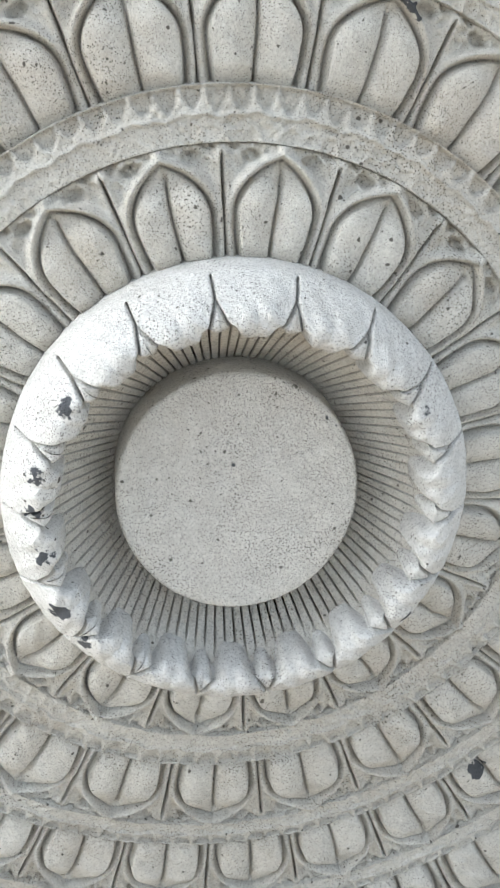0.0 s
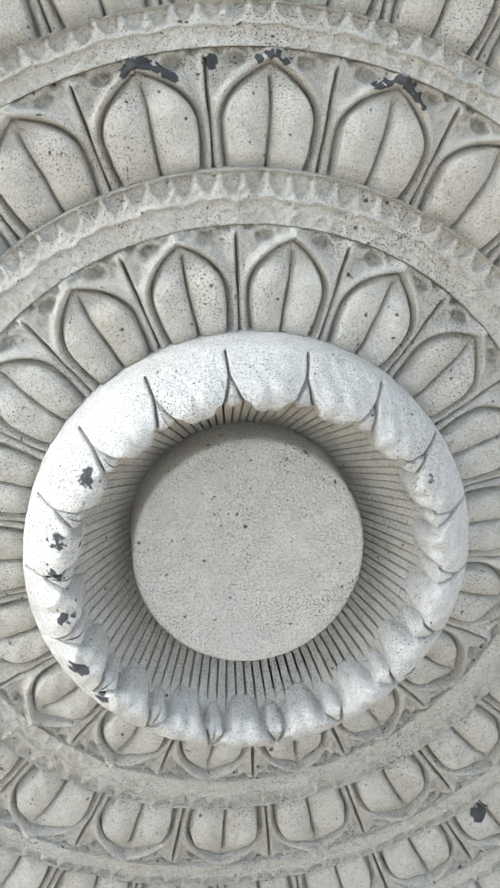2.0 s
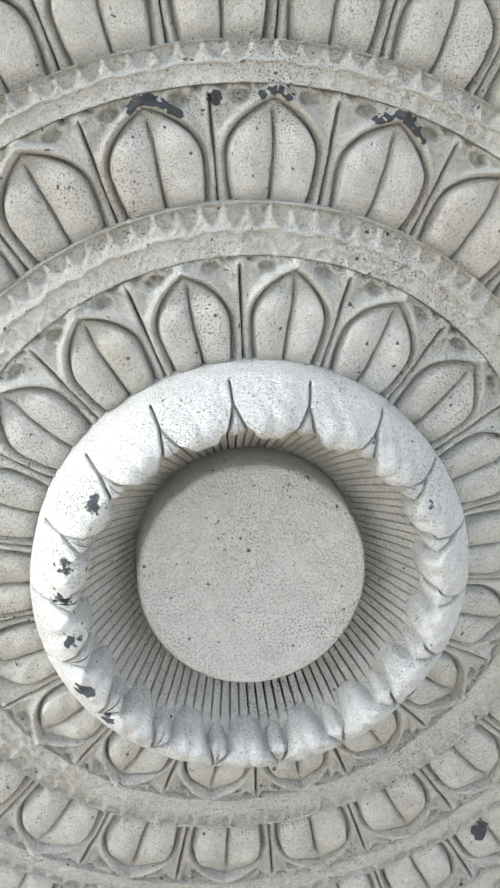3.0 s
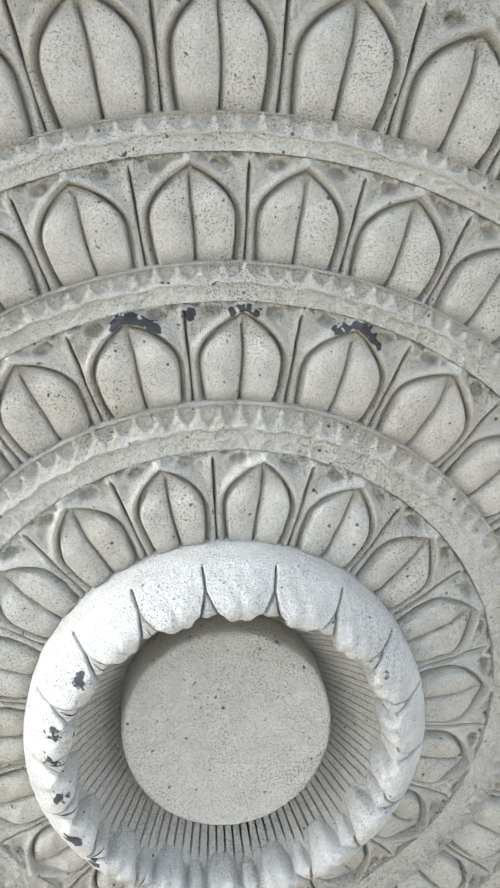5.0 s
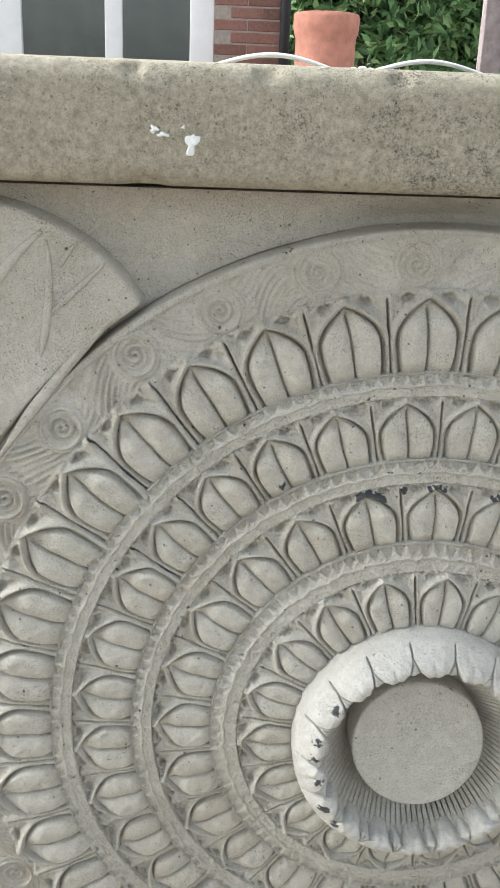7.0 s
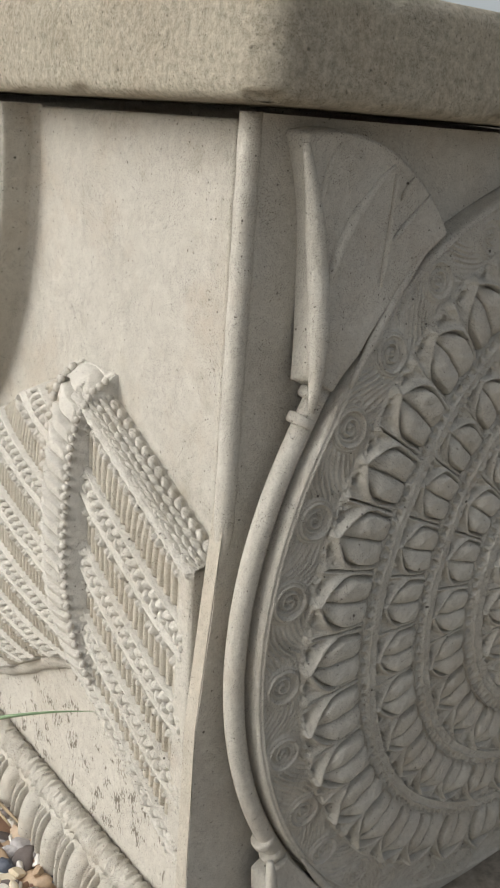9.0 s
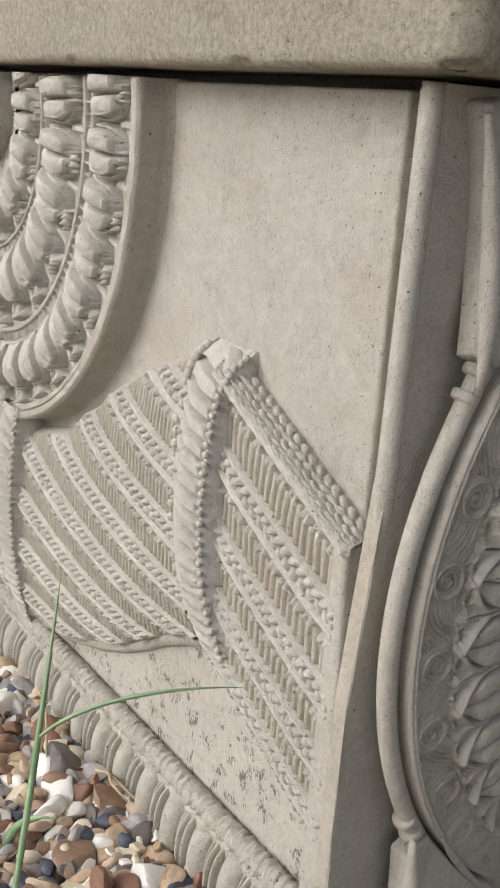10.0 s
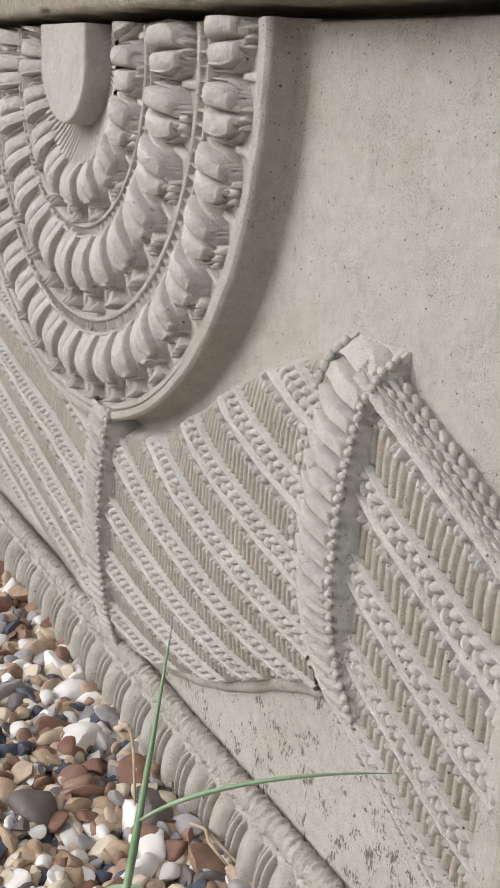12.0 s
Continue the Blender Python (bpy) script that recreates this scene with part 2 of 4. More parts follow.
def net(x, z, size, seed=0):
    """Small chiselled hollows with thin walls between them: 0 on a wall, 1 in a hollow."""
    gx, gz = np.floor(x / size), np.floor(z / size)
    best, second = np.full(np.shape(x), 9.0), np.full(np.shape(x), 9.0)
    for i in (-1, 0, 1):
        for j in (-1, 0, 1):
            cx, cz = gx + i, gz + j
            jx = np.sin(cx * 127.1 + cz * 311.7 + seed) * 43758.5453
            jz = np.sin(cx * 269.5 + cz * 183.3 + seed) * 43758.5453
            d = np.hypot(cx + 0.15 + 0.7 * (jx - np.floor(jx)) - x / size, cz + 0.15 + 0.7 * (jz - np.floor(jz)) - z / size)
            second = np.minimum(second, np.maximum(best, d))
            best = np.minimum(best, d)
    return smooth(0.10, 0.42, second - best)


# ---- rosettes: local x to the right, z up, carved towards -y ----
def petal_sheet(n, r0, r1, h0, h1, lift=0.11, nu=76, nv=54, seed=0.0):
    """One sector of a ring of petals: a bordered petal of two cushions with a midrib, and the spear between it and the next."""
    half = math.pi / n

    def fn(u, v):
        s, q = u * 2 - 1, v
        r = r0 + (r1 - r0) * q
        wide = r * half
        tilt = 0.025 * math.sin(seed * 2.3)
        reach = np.clip((q - 0.40) / 0.53, 0, 1)
        w = (0.945 - 0.015 * math.sin(seed)) * np.maximum(1 - reach ** 2.1, 0) ** 0.86 * (0.96 + 0.04 * smooth(0.0, 0.3, q))
        steep = 0.945 * 1.9 * reach ** 1.1 / 0.53 * wide / (r1 - r0)
        ss = s - tilt * q
        d = (w - np.abs(ss)) * wide / np.sqrt(1 + steep ** 2)
        d = np.minimum(d, (0.965 - q) * (r1 - r0) * 0.8)
        k = (r1 - r0) / 0.5
        h = h0 + (h1 - h0) * q
        inside = smooth(0.032 * k, 0.052 * k, d)
        # rolled border with a cut along its inner side
        h = h + k * (0.040 + 0.022 * smooth(0.35, 0.85, q)) * hill(d - 0.006 * k, 0.021 * k) - 0.032 * k * hill(d - 0.033 * k, 0.0048 * k)
        across = np.clip(np.abs(ss) / np.maximum(w, 0.05), 0, 1)
        lobe = np.sin(math.pi * np.clip(across, 0, 1) ** 0.95) ** 0.55
        along = 0.30 + 0.70 * smooth(-0.05, 0.22, q) - 0.62 * smooth(0.56, 0.88, q)
        h = h + inside * (0.85 * lift * (0.45 + 0.55 * lobe) * along - 0.026 * k * smooth(0.50, 0.80, q))
        bend = 0.012 * k * np.sin(q * 7 + seed * 3) * q
        h = h - inside * 0.046 * k * hill(ss * wide + bend, 0.0050 * k) * (1 - smooth(0.72, 0.82, q))
        # spear with a cut along its middle
        e = (1 - np.abs(s)) * wide
        out = 1 - smooth(-0.02 * k, 0.0, d)
        h = h + out * (0.030 * k * (1 - smooth(0.0, 0.06 * k, e)) * (1 - smooth(0.9, 1.0, q)) - 0.06 * k * hill(e, 0.0065 * k) * (1 - smooth(0.86, 0.94, q)))
        # drilled hollows beyond the shoulder
        hollow = smooth(1.0, 0.6, np.hypot((e - 0.125 * k) / (0.050 * k), (q - 0.885) / 0.060)) + 0.6 * smooth(1.0, 0.5, np.hypot((e - 0.055 * k) / (0.028 * k), (q - 0.965) / 0.03))
        h = h - out * smooth(0.72, 0.80, q) * smooth(0.012 * k, 0.03 * k, e) * 0.012 * k * net(s * wide * 1.2 + seed, r, 0.075 * k, seed) - out * 0.042 * k * hollow + out * smooth(0.8, 0.9, q) * rough_field(s * wide + 3 * seed, r, 0.022, 0.004, seed)
        h = h + rough_field(s * wide + seed, r, 0.06, 0.0025, seed)
        h = h - np.where(q > 0.995, 0.16, 0.0)
        return r * np.sin(s * half), -h, r * np.cos(s * half)

    return lattice(nu, nv, fn, flip=True)


def ring_sheet(fn_r, fn_h, nu, nv, a0=0.0, a1=2 * math.pi):
    """A ring: radius and height over the angle and the way across."""
    whole = a1 - a0 > 6.28

    def fn(u, v):
        a = a0 + (a1 - a0) * u
        r, h = fn_r(a, v), fn_h(a, v)
        return r * np.cos(a), -h, r * np.sin(a)

    return lattice(nu, nv, fn, loop=whole, flip=False)


def pitted_band(r0, r1, h0, h1, drop, count, a0=0.0, a1=2 * math.pi, depth=0.025):
    """A sloping lip with scooped niches along its outer edge, a line along its middle and round hollows inside it."""

    def fr(a, v):
        return r0 + (r1 - r0) * np.clip(v / 0.88, 0, 1) + 0.012 * smooth(0.88, 1.0, v)

    def fh(a, v):
        q = np.clip(v / 0.88, 0, 1)
        k = a * count / (2 * math.pi)
        cell = np.floor(k)
        c = (k - cell) * 2 - 1
        odd = np.sin(cell * 12.9) * 0.5
        wob = 0.03 * np.sin(a * 41) + 0.02 * np.sin(a * 97 + 1)
        floor = 1.00 - (0.44 + 0.10 * odd) * np.sqrt(np.clip(1 - (c / 0.86) ** 2, 0, 1)) + wob
        niche = smooth(0.0, 0.10, q - floor) * (np.abs(c) < 0.86) * smooth(0.995, 0.93, q)
        across = (r1 - r0) * q
        hole = net(a * (r0 + r1) / 2, across * 1.1, 0.062, r0 * 7) * smooth(0.52, 0.42, q + wob) * (0.65 + 0.35 * np.sin(a * 5 + r0))
        ridge = hill(q - 0.50 - wob, 0.035)
        h = h0 + (h1 - h0) * q - depth * niche - depth * 0.38 * hole + 0.012 * ridge
        crumb = 0.0025 * np.sin(a * 143 + 9 * q) * np.sin(q * 23 + a * 61) + 0.002 * np.sin(a * 211 + 2) * np.cos(q * 31 + a * 37)
        h = h + crumb - np.where(v > 0.89, 0.22 * (v - 0.88) / 0.12, 0.0) - np.where(v < 0.01, 0.12, 0.0)
        return h + 0.003 * np.sin(a * 31)

    return ring_sheet(fr, fh, count * 11, 34, a0, a1)


def spin(centre, turn_z, angle):
    """The pose of a sector whose middle points at angle (degrees, anticlockwise from the right) on a rosette."""
    return pose(*centre, 0, 0, turn_z) @ pose(0, 0, 0, 0, 90 - angle, 0)


FC = (0.0, 0.0, 3.295)


def proud(x, z):
    """The medallion was set a little askew: how much further it stands out towards the corner."""
    return 0.13 * smooth(-0.9, -2.6, x) * smooth(6.1, 4.7, z)


def askew(piece):
    v = np.array(piece[0], float)
    v[:, 1] -= proud(v[:, 0], v[:, 2])
    return v, piece[1]


def set_at(angle, r):
    """The pose of a petal's sector at angle, with the medallion's lean at radius r."""
    a = math.radians(angle)
    return spin((FC[0], FC[1] - float(proud(r * math.cos(a), FC[2] + r * math.sin(a))), FC[2]), 0, angle)


pedestal = thing("stone_pedestal", "pale cast stone pedestal carved with rosettes and draped cloth", "pedestal")

# body: the block behind the carving, with a seat for the slab
def leaning(piece):
    """The face's corner edge draws back a little towards the top."""
    v, f = piece
    v = v.copy()
    front = v[:, 1] < 1.0
    v[front, 1] += 0.025 * np.clip(v[front, 2] - 4.0, 0, 9)
    return v, f


body = put("body", mesh_of("body", *joined(leaning(rounded_box((-3.15, 0.30, -0.3), (3.15, 13.1, 6.60), 0.03)), rounded_box((-3.08, 0.11, -0.3), (3.22, 0.31, 6.63), 0.02), rounded_box((-2.5, 0.8, 6.55), (2.5, 12.6, 6.69), 0))), side_stone, pedestal)


# front plate with the round opening for the rosette
def plate(u, v):
    a = 2 * math.pi * u
    c, s = np.cos(a), np.sin(a)
    up, down, side = 6.638 - FC[2], FC[2] + 0.3, 3.47
    reach = np.minimum(side / np.maximum(np.abs(c), 1e-6), np.where(s > 0, up, down) / np.maximum(np.abs(s), 1e-6))
    reach = np.maximum(reach, 3.235)
    r = np.where(v < 0.2, 3.195, 3.195 + (reach - 3.195) * np.clip((v - 0.2) / 0.7, 0, 1))
    y = np.where(v < 0.2, 0.05 * (1 - v / 0.2), 0.0) + np.where(v > 0.95, 0.12, 0.0)
    x, z = r * c, r * s
    # a hollow along the top of the opening
    y = y + 0.11 * hill(r - 3.23, 0.085) * smooth(math.radians(106), math.radians(94), a) * smooth(math.radians(20), math.radians(40), a)
    foot = np.clip(3.31 + 0.085 * (4.4 - FC[2] - z), 3.31, 3.45)
    return np.clip(x, -foot, foot), y + rough_field(x, z, 0.5, 0.006), FC[2] + np.clip(z, -down, up)


face = mesh_of("front_plate", *lattice(720, 60, plate, loop=True))
face.set_sharp_from_angle(angle=radians(35))
put("front_plate", face, cast_stone, pedestal)

# the plate's return, closing the corner; its shade is painted as darker stone
def corner_block(u, v):
    z = -0.3 + 6.9 * v
    foot = np.clip(3.31 + 0.085 * (4.4 - z), 3.31, 3.45)
    x = np.interp(u, [0, 0.7, 1.0], [-0.006, -0.006, 0.35])
    y = np.interp(u, [0, 0.7, 1.0], [0.004, 0.123, 0.131])
    return -foot + x, y, z


put("corner_block", mesh_of("corner_block", *lattice(20, 120, corner_block)), soiled_shade_stone, pedestal, "return of the front face")

# corner roll between the two faces
put("corner_roll", mesh_of("corner_roll", *tube([(-3.29, 0.05, z) for z in np.linspace(3.7, 6.64, 30)], [(0.068 + 0.003 * math.sin(k * 1.9)) * min(1.0, 0.25 + 0.15 * k) for k in range(30)], 14)), cast_stone, pedestal)

# ---- front rosette ----


def scroll_h(a, v):
    """A running vine: spirals in rings of small leaves, feathered sprays between them."""
    r = 2.815 + 0.385 * v
    count = 32
    k = a * count / (2 * math.pi)
    cell = np.floor(k)
    turn = np.where(cell % 2 > 0.5, 1.0, -1.0)
    x, y = (k - cell - 0.5) * 2 * math.pi * 3.0 / count, (r - 3.0) * turn
    x = x + 0.03 * np.sin(cell * 3.1)
    rho, phi = np.hypot(x + 0.10, y - 0.015), np.arctan2(y - 0.015, x + 0.10)
    curl = np.cos(2 * math.pi * rho / 0.042 - phi) * (1 - smooth(0.075, 0.09, rho))
    ring = hill(rho - 0.118, 0.010) + 0.6 * hill(rho - 0.142, 0.008)
    # feathered sprays that sweep round each curl
    sweep = np.hypot(x + 0.06, y + 0.34)
    spray = np.cos(2 * math.pi * (sweep / 0.038 + 0.30 * np.sin(15 * x + cell))) * smooth(0.15, 0.18, rho) * (0.6 + 0.4 * np.sin(x * 23 + y * 17 + cell))
    inner = smooth(0.08, 0.14, v) * smooth(0.86, 0.80, v)
    worn = 0.75 + 0.25 * np.sin(a * 2.3 + 1.0)
    h = 0.17 - 0.02 * smooth(0.1, 0.9, v) + inner * worn * (0.020 * curl + 0.034 * ring + 0.016 * spray - 0.008)
    h = h + 0.016 * hill(v - 0.055, 0.020) + 0.014 * hill(v - 0.855, 0.022)
    return h - 0.30 * smooth(0.945, 1.0, v) - np.where(v < 0.01, 0.12, 0.0)


rosette = put("rosette", mesh_of("rosette", *askew(moved(pose(*FC), ring_sheet(lambda a, v: 2.815 + 0.385 * v, scroll_h, 2800, 48)))), cast_stone, pedestal, "round medallion with scroll border")

ROWS_OF_PETALS = ((18, 85.0, 0.77, 1.165, 0.47, 0.44, 0.07), (24, 90.0, 1.31, 1.715, 0.35, 0.35, 0.08), (32, 95.6, 1.82, 2.235, 0.27, 0.27, 0.08), (36, 92.6, 2.34, 2.86, 0.20, 0.20, 0.095))
put("backing", mesh_of("backing", *askew(moved(pose(*FC), ring_sheet(lambda a, v: 0.44 + 2.40 * v, lambda a, v: 0.36 - 0.24 * v, 120, 12)))), cast_stone, rosette)
for k, (n, phase, r0, r1, h0, h1, lift) in enumerate(ROWS_OF_PETALS):
    variants = [mesh_of("petal", *petal_sheet(n, r0, r1, h0, h1, lift * (1 + 0.06 * j), seed=j * 1.7 + k)) for j in range(3)]
    for j in range(n):
        put("petal", variants[(j * 7 + k) % 3], cast_stone, rosette, "", set_at(phase + 360.0 / n * j, (r0 + r1) / 2))
for r0, r1, h0, h1, drop, count in ((1.155, 1.335, 0.455, 0.425, 0.10, 104), (1.705, 1.845, 0.37, 0.345, 0.10, 140), (2.225, 2.365, 0.29, 0.27, 0.10, 170)):
    put("pitted_band", mesh_of("pitted_band", *askew(moved(pose(*FC), pitted_band(r0, r1, h0, h1, drop, count)))), cast_stone, rosette)


def boss_sheet(n=18):
    """One overturned petal of the raised rim round the hub: over the top and down to a scalloped lip."""
    half = math.pi / n

    def fn(u, v):
        s = u * 2 - 1
        e = 1 - np.abs(s)
        lip = 0.625
        w = math.pi * (v * 1.12 - 0.06)
        mid, rad = (0.808 + lip) / 2, (0.808 - lip) / 2
        r = mid + rad * np.cos(w) + (0.030 * hill(e - 0.36, 0.15) - 0.020 * smooth(0.36, 0.8, e)) * smooth(0.62, 0.92, v)
        h = 0.58 + 0.11 * smooth(0.25, 0.85, v) + 0.15 * np.sin(np.clip(w, 0, math.pi)) ** 0.75 + np.where(v < 0.06, -0.2 * (0.06 - v) / 0.06, 0) - 0.10 * smooth(0.84, 1.0, v)
        seam = 0.36 * np.clip((v - 0.46) / 0.34, 0, 1) ** 0.9
        h = h - 0.045 * hill((e - seam) * r * half, 0.0045) * smooth(0.20, 0.26, v) * (1 - 0.5 * smooth(0.8, 1.0, v))
        h = h - 0.010 * smooth(0.0, 0.05, seam - e) + 0.016 * hill(e - 0.7, 0.35) * smooth(0.3, 0.6, v) + rough_field(r * np.sin(s * half), r, 0.05, 0.004)
        return r * np.sin(s * half), -h, r * np.cos(s * half)

    return lattice(84, 46, fn, flip=True)


boss = mesh_of("rim_petal", *boss_sheet())
for j in range(18):
    put("rim_petal", boss, rim_stone, rosette, "", spin(FC, 0, 70 + 20 * j))


def flute_h(a, v):
    c = np.abs(((a * 102 / (2 * math.pi)) % 1.0) - 0.5) * 2
    return 0.70 - 0.34 * v ** 0.9 - 0.19 * smooth(0.76, 0.90, c) * smooth(0.16 + 0.05 * np.sin(a * 9), 0.34, v) + 0.004 * np.sin(a * 23)


put("fluted_bowl", mesh_of("fluted_bowl", *ring_sheet(lambda a, v: 0.665 - 0.245 * v, flute_h, 102 * 16, 18)), cast_stone, rosette, "hollow with fine radial grooves", pose(*FC))


def hub_r(a, v):
    return np.interp(v, [0, 0.5, 0.56, 0.62, 1], [0.0, 0.410, 0.422, 0.427, 0.43]) * (1 + 0.004 * np.sin(a * 3))


def hub_h(a, v):
    # its face leans back a little
    return np.interp(v, [0, 0.5, 0.56, 0.62, 1], [0.60, 0.60, 0.596, 0.58, 0.28]) - 0.06 * np.sin(a) * np.interp(v, [0, 0.5, 0.62, 1], [0, 1, 1, 0.3])


put("hub", mesh_of("hub", *ring_sheet(hub_r, hub_h, 96, 24)), hub_stone, rosette, "flat round hub", pose(*FC))

# ---- stem and leaves beside the front rosette ----
stem_pts = []
for a in np.linspace(147, 213, 40):
    rr = 3.262 + 0.02 * math.cos(math.radians((a - 180) * 2))
    stem_pts.append((rr * math.cos(math.radians(a)), -0.02, FC[2] + rr * math.sin(math.radians(a))))
stem = put("stem", mesh_of("stem", *askew(tube(stem_pts, [0.070] * 40, 14))), cast_stone, pedestal, "curved stalk hugging the medallion")


def bezier(p, t):
    a, b, c, d = [np.array(q, float) for q in p]
    t = np.asarray(t)[..., None]
    return a * (1 - t) ** 3 + 3 * b * t * (1 - t) ** 2 + 3 * c * t * t * (1 - t) + d * t ** 3


def leaf_sheet(sign):
    """A fan-shaped leaf that opens from the stalk's end, its inner side along the medallion."""

    def fn(u, v):
        arc = np.radians(147.5 - 24.3 * u)
        inner = np.stack([3.215 * np.cos(arc), 3.215 * np.sin(arc)], -1)
        outer = bezier([(-2.95, 1.83), (-2.88, 2.40), (-2.90, 2.80), (-3.09, 3.265)], u)
        foot = bezier([(-2.711, 1.727), (-2.79, 1.76), (-2.87, 1.79), (-2.95, 1.83)], v)
        crown = bezier([(-1.760, 2.690), (-1.98, 3.14), (-2.62, 3.40), (-3.09, 3.265)], v)
        vv, uu = v[..., None], u[..., None]
        c00, c01, c10, c11 = np.array((-2.711, 1.727)), np.array((-2.95, 1.83)), np.array((-1.760, 2.690)), np.array((-3.09, 3.265))
        p = (1 - vv) * inner + vv * outer + (1 - uu) * foot + uu * crown - ((1 - uu) * ((1 - vv) * c00 + vv * c01) + uu * ((1 - vv) * c10 + vv * c11))
        rim = np.minimum(np.minimum(v, 1 - v) * (0.2 + 1.2 * u), (1 - u) * 1.4)
        h = 0.075 + 0.055 * smooth(0.0, 0.25, u) + 0.035 * smooth(0.0, 0.03, rim) - 0.018 * hill(v - 0.30, 0.18) * u + rough_field(p[..., 0], p[..., 1], 0.3, 0.004)
        h = np.where((rim <= 1e-6) | (u == 0), -0.03, h)
        return p[..., 0], -h, sign * p[..., 1]

    return lattice(56, 56, fn, flip=sign < 0)


VEINS = (((-2.93, 4.96), (-2.83, 5.55), (-2.88, 6.02), (-3.05, 6.50), 0.072), ((-2.84, 5.64), (-2.77, 5.93), (-2.58, 6.20), (-2.34, 6.40), 0.046), ((-2.91, 6.14), (-2.90, 6.28), (-2.87, 6.42), (-2.79, 6.52), 0.030), ((-2.37, 5.68), (-2.33, 5.85), (-2.29, 6.10), (-2.32, 6.35), 0.026), ((-2.30, 5.94), (-2.22, 6.02), (-2.10, 6.12), (-1.99, 6.23), 0.022), ((-2.25, 6.20), (-2.22, 6.25), (-2.19, 6.29), (-2.16, 6.33), 0.018), ((-2.69, 6.22), (-2.69, 6.30), (-2.70, 6.38), (-2.715, 6.45), 0.018), ((-2.62, 5.08), (-2.40, 5.42), (-2.15, 5.72), (-1.85, 6.02), 0.034))
for sign in (1, -1):
    leaf = put("leaf", mesh_of("leaf", *askew(moved(pose(*FC), leaf_sheet(sign)))), cast_stone, pedestal, "fan-shaped carved leaf")
    for vein in VEINS:
        pts = bezier([(x, z - FC[2]) for x, z in vein[:4]], np.linspace(0, 1, 16))
        thick = vein[4]
        put("vein", mesh_of("vein", *askew(tube([(x, -0.170 + (0.30 if thick > 0.036 else 0.5) * thick, FC[2] + sign * z) for x, z in pts], [thick * (1.05 - 0.35 * (q / 15) ** 1.5) * min(1, 0.35 + 0.16 * q, 0.5 + 0.1 * (15 - q)) for q in range(16)], 10))), cast_stone, leaf)
for a in (148.5, 151.5, 208.5, 211.5):
    c = [3.30 * math.cos(math.radians(a)), -0.02, FC[2] + 3.30 * math.sin(math.radians(a))]
    d = Vector((-math.sin(math.radians(a)), 0, math.cos(math.radians(a))))
    put("collar", mesh_of("collar", *askew(tube([Vector(c) - d * 0.035, Vector(c) - d * 0.02, Vector(c) + d * 0.02, Vector(c) + d * 0.035], [0.080, 0.090, 0.090, 0.080], 12))), cast_stone, pedestal)

# ---- side face: half rosette ----
WX = -3.15
SC = (WX, 6.21, 6.30)
TOP = 6.615


def under_slab(piece):
    """Cuts a piece off level under the slab."""
    v = np.array(piece[0], float)
    v[:, 2] = np.minimum(v[:, 2], TOP)
    return v, piece[1]


def lobed_petal(n, r0, r1, floor, lift, seed=0.0):
    """One sector of the bolder side rosette: two plump lobes with a crease, a double border line, and a torn fishtail beyond the tip."""
    half = math.pi / n

    def fn(u, v):
        s, q = u * 2 - 1, v
        r = r0 + (r1 - r0) * q
        wide = r * half
        w = 0.96 * np.sqrt(np.clip(1 - (np.clip(q - 0.50, 0, 1) / 0.27) ** 2.2, 0, 1))
        d = np.minimum((w - np.abs(s)) * wide, (0.77 - q) * (r1 - r0) * 0.8)
        inside = smooth(0.0, 0.022, d)
        x = np.clip((np.abs(s) + 0.02) / np.maximum(w, 0.05), 0, 1)
        lobe = np.clip(1 - np.abs((x - 0.44) / 0.56) ** 2.4, 0, 1) ** 0.5 * np.where(s < 0, 1.0, 0.86)
        p = np.clip(q / 0.78, 0, 1)
        bulge = np.sin(math.pi * (0.05 + 0.90 * p ** 1.2)) ** 0.6
        h = floor + inside * lift * bulge * (0.12 + 0.88 * lobe)
        h = h + (d > -0.01) * (0.040 + 0.060 * p) * hill(d - 0.010, 0.011) - inside * 0.075 * hill(d - 0.033, 0.010) + inside * 0.020 * hill(d - 0.054, 0.008)
        h = h - inside * 0.10 * bulge * hill(s * wide, 0.013)
        # fishtail of torn prongs beyond the tip, and a short spear between two petals
        off = s * wide
        out = 1 - smooth(-0.012, 0.0, d)
        spread = 0.035 + 0.55 * np.clip(q - 0.74, 0, 1) * (r1 - r0)
        prong = np.abs(np.sin(off * 52 + seed)) ** 0.7
        tail = smooth(spread, spread * 0.7, np.abs(off)) * smooth(0.985, 0.93, q + 0.05 * (1 - prong)) * smooth(0.70, 0.76, q)
        h = h + out * tail * lift * (0.16 + 0.34 * prong + 0.35 * smooth(0.8, 1.0, q))
        e = (1 - np.abs(s)) * wide
        h = h + out * 0.30 * lift * smooth(0.05, 0.015, e) * smooth(0.50, 0.66, q) * smooth(0.96, 0.90, q)
        h = h + rough_field(off + seed, r, 0.05, 0.003, seed) - np.where(q > 0.995, 0.10, 0.0)
        h = np.where(v == 0, floor - 0.15, h)
        return r * np.sin(s * half), -h, r * np.cos(s * half)

    return lattice(64, 62, fn, flip=True)


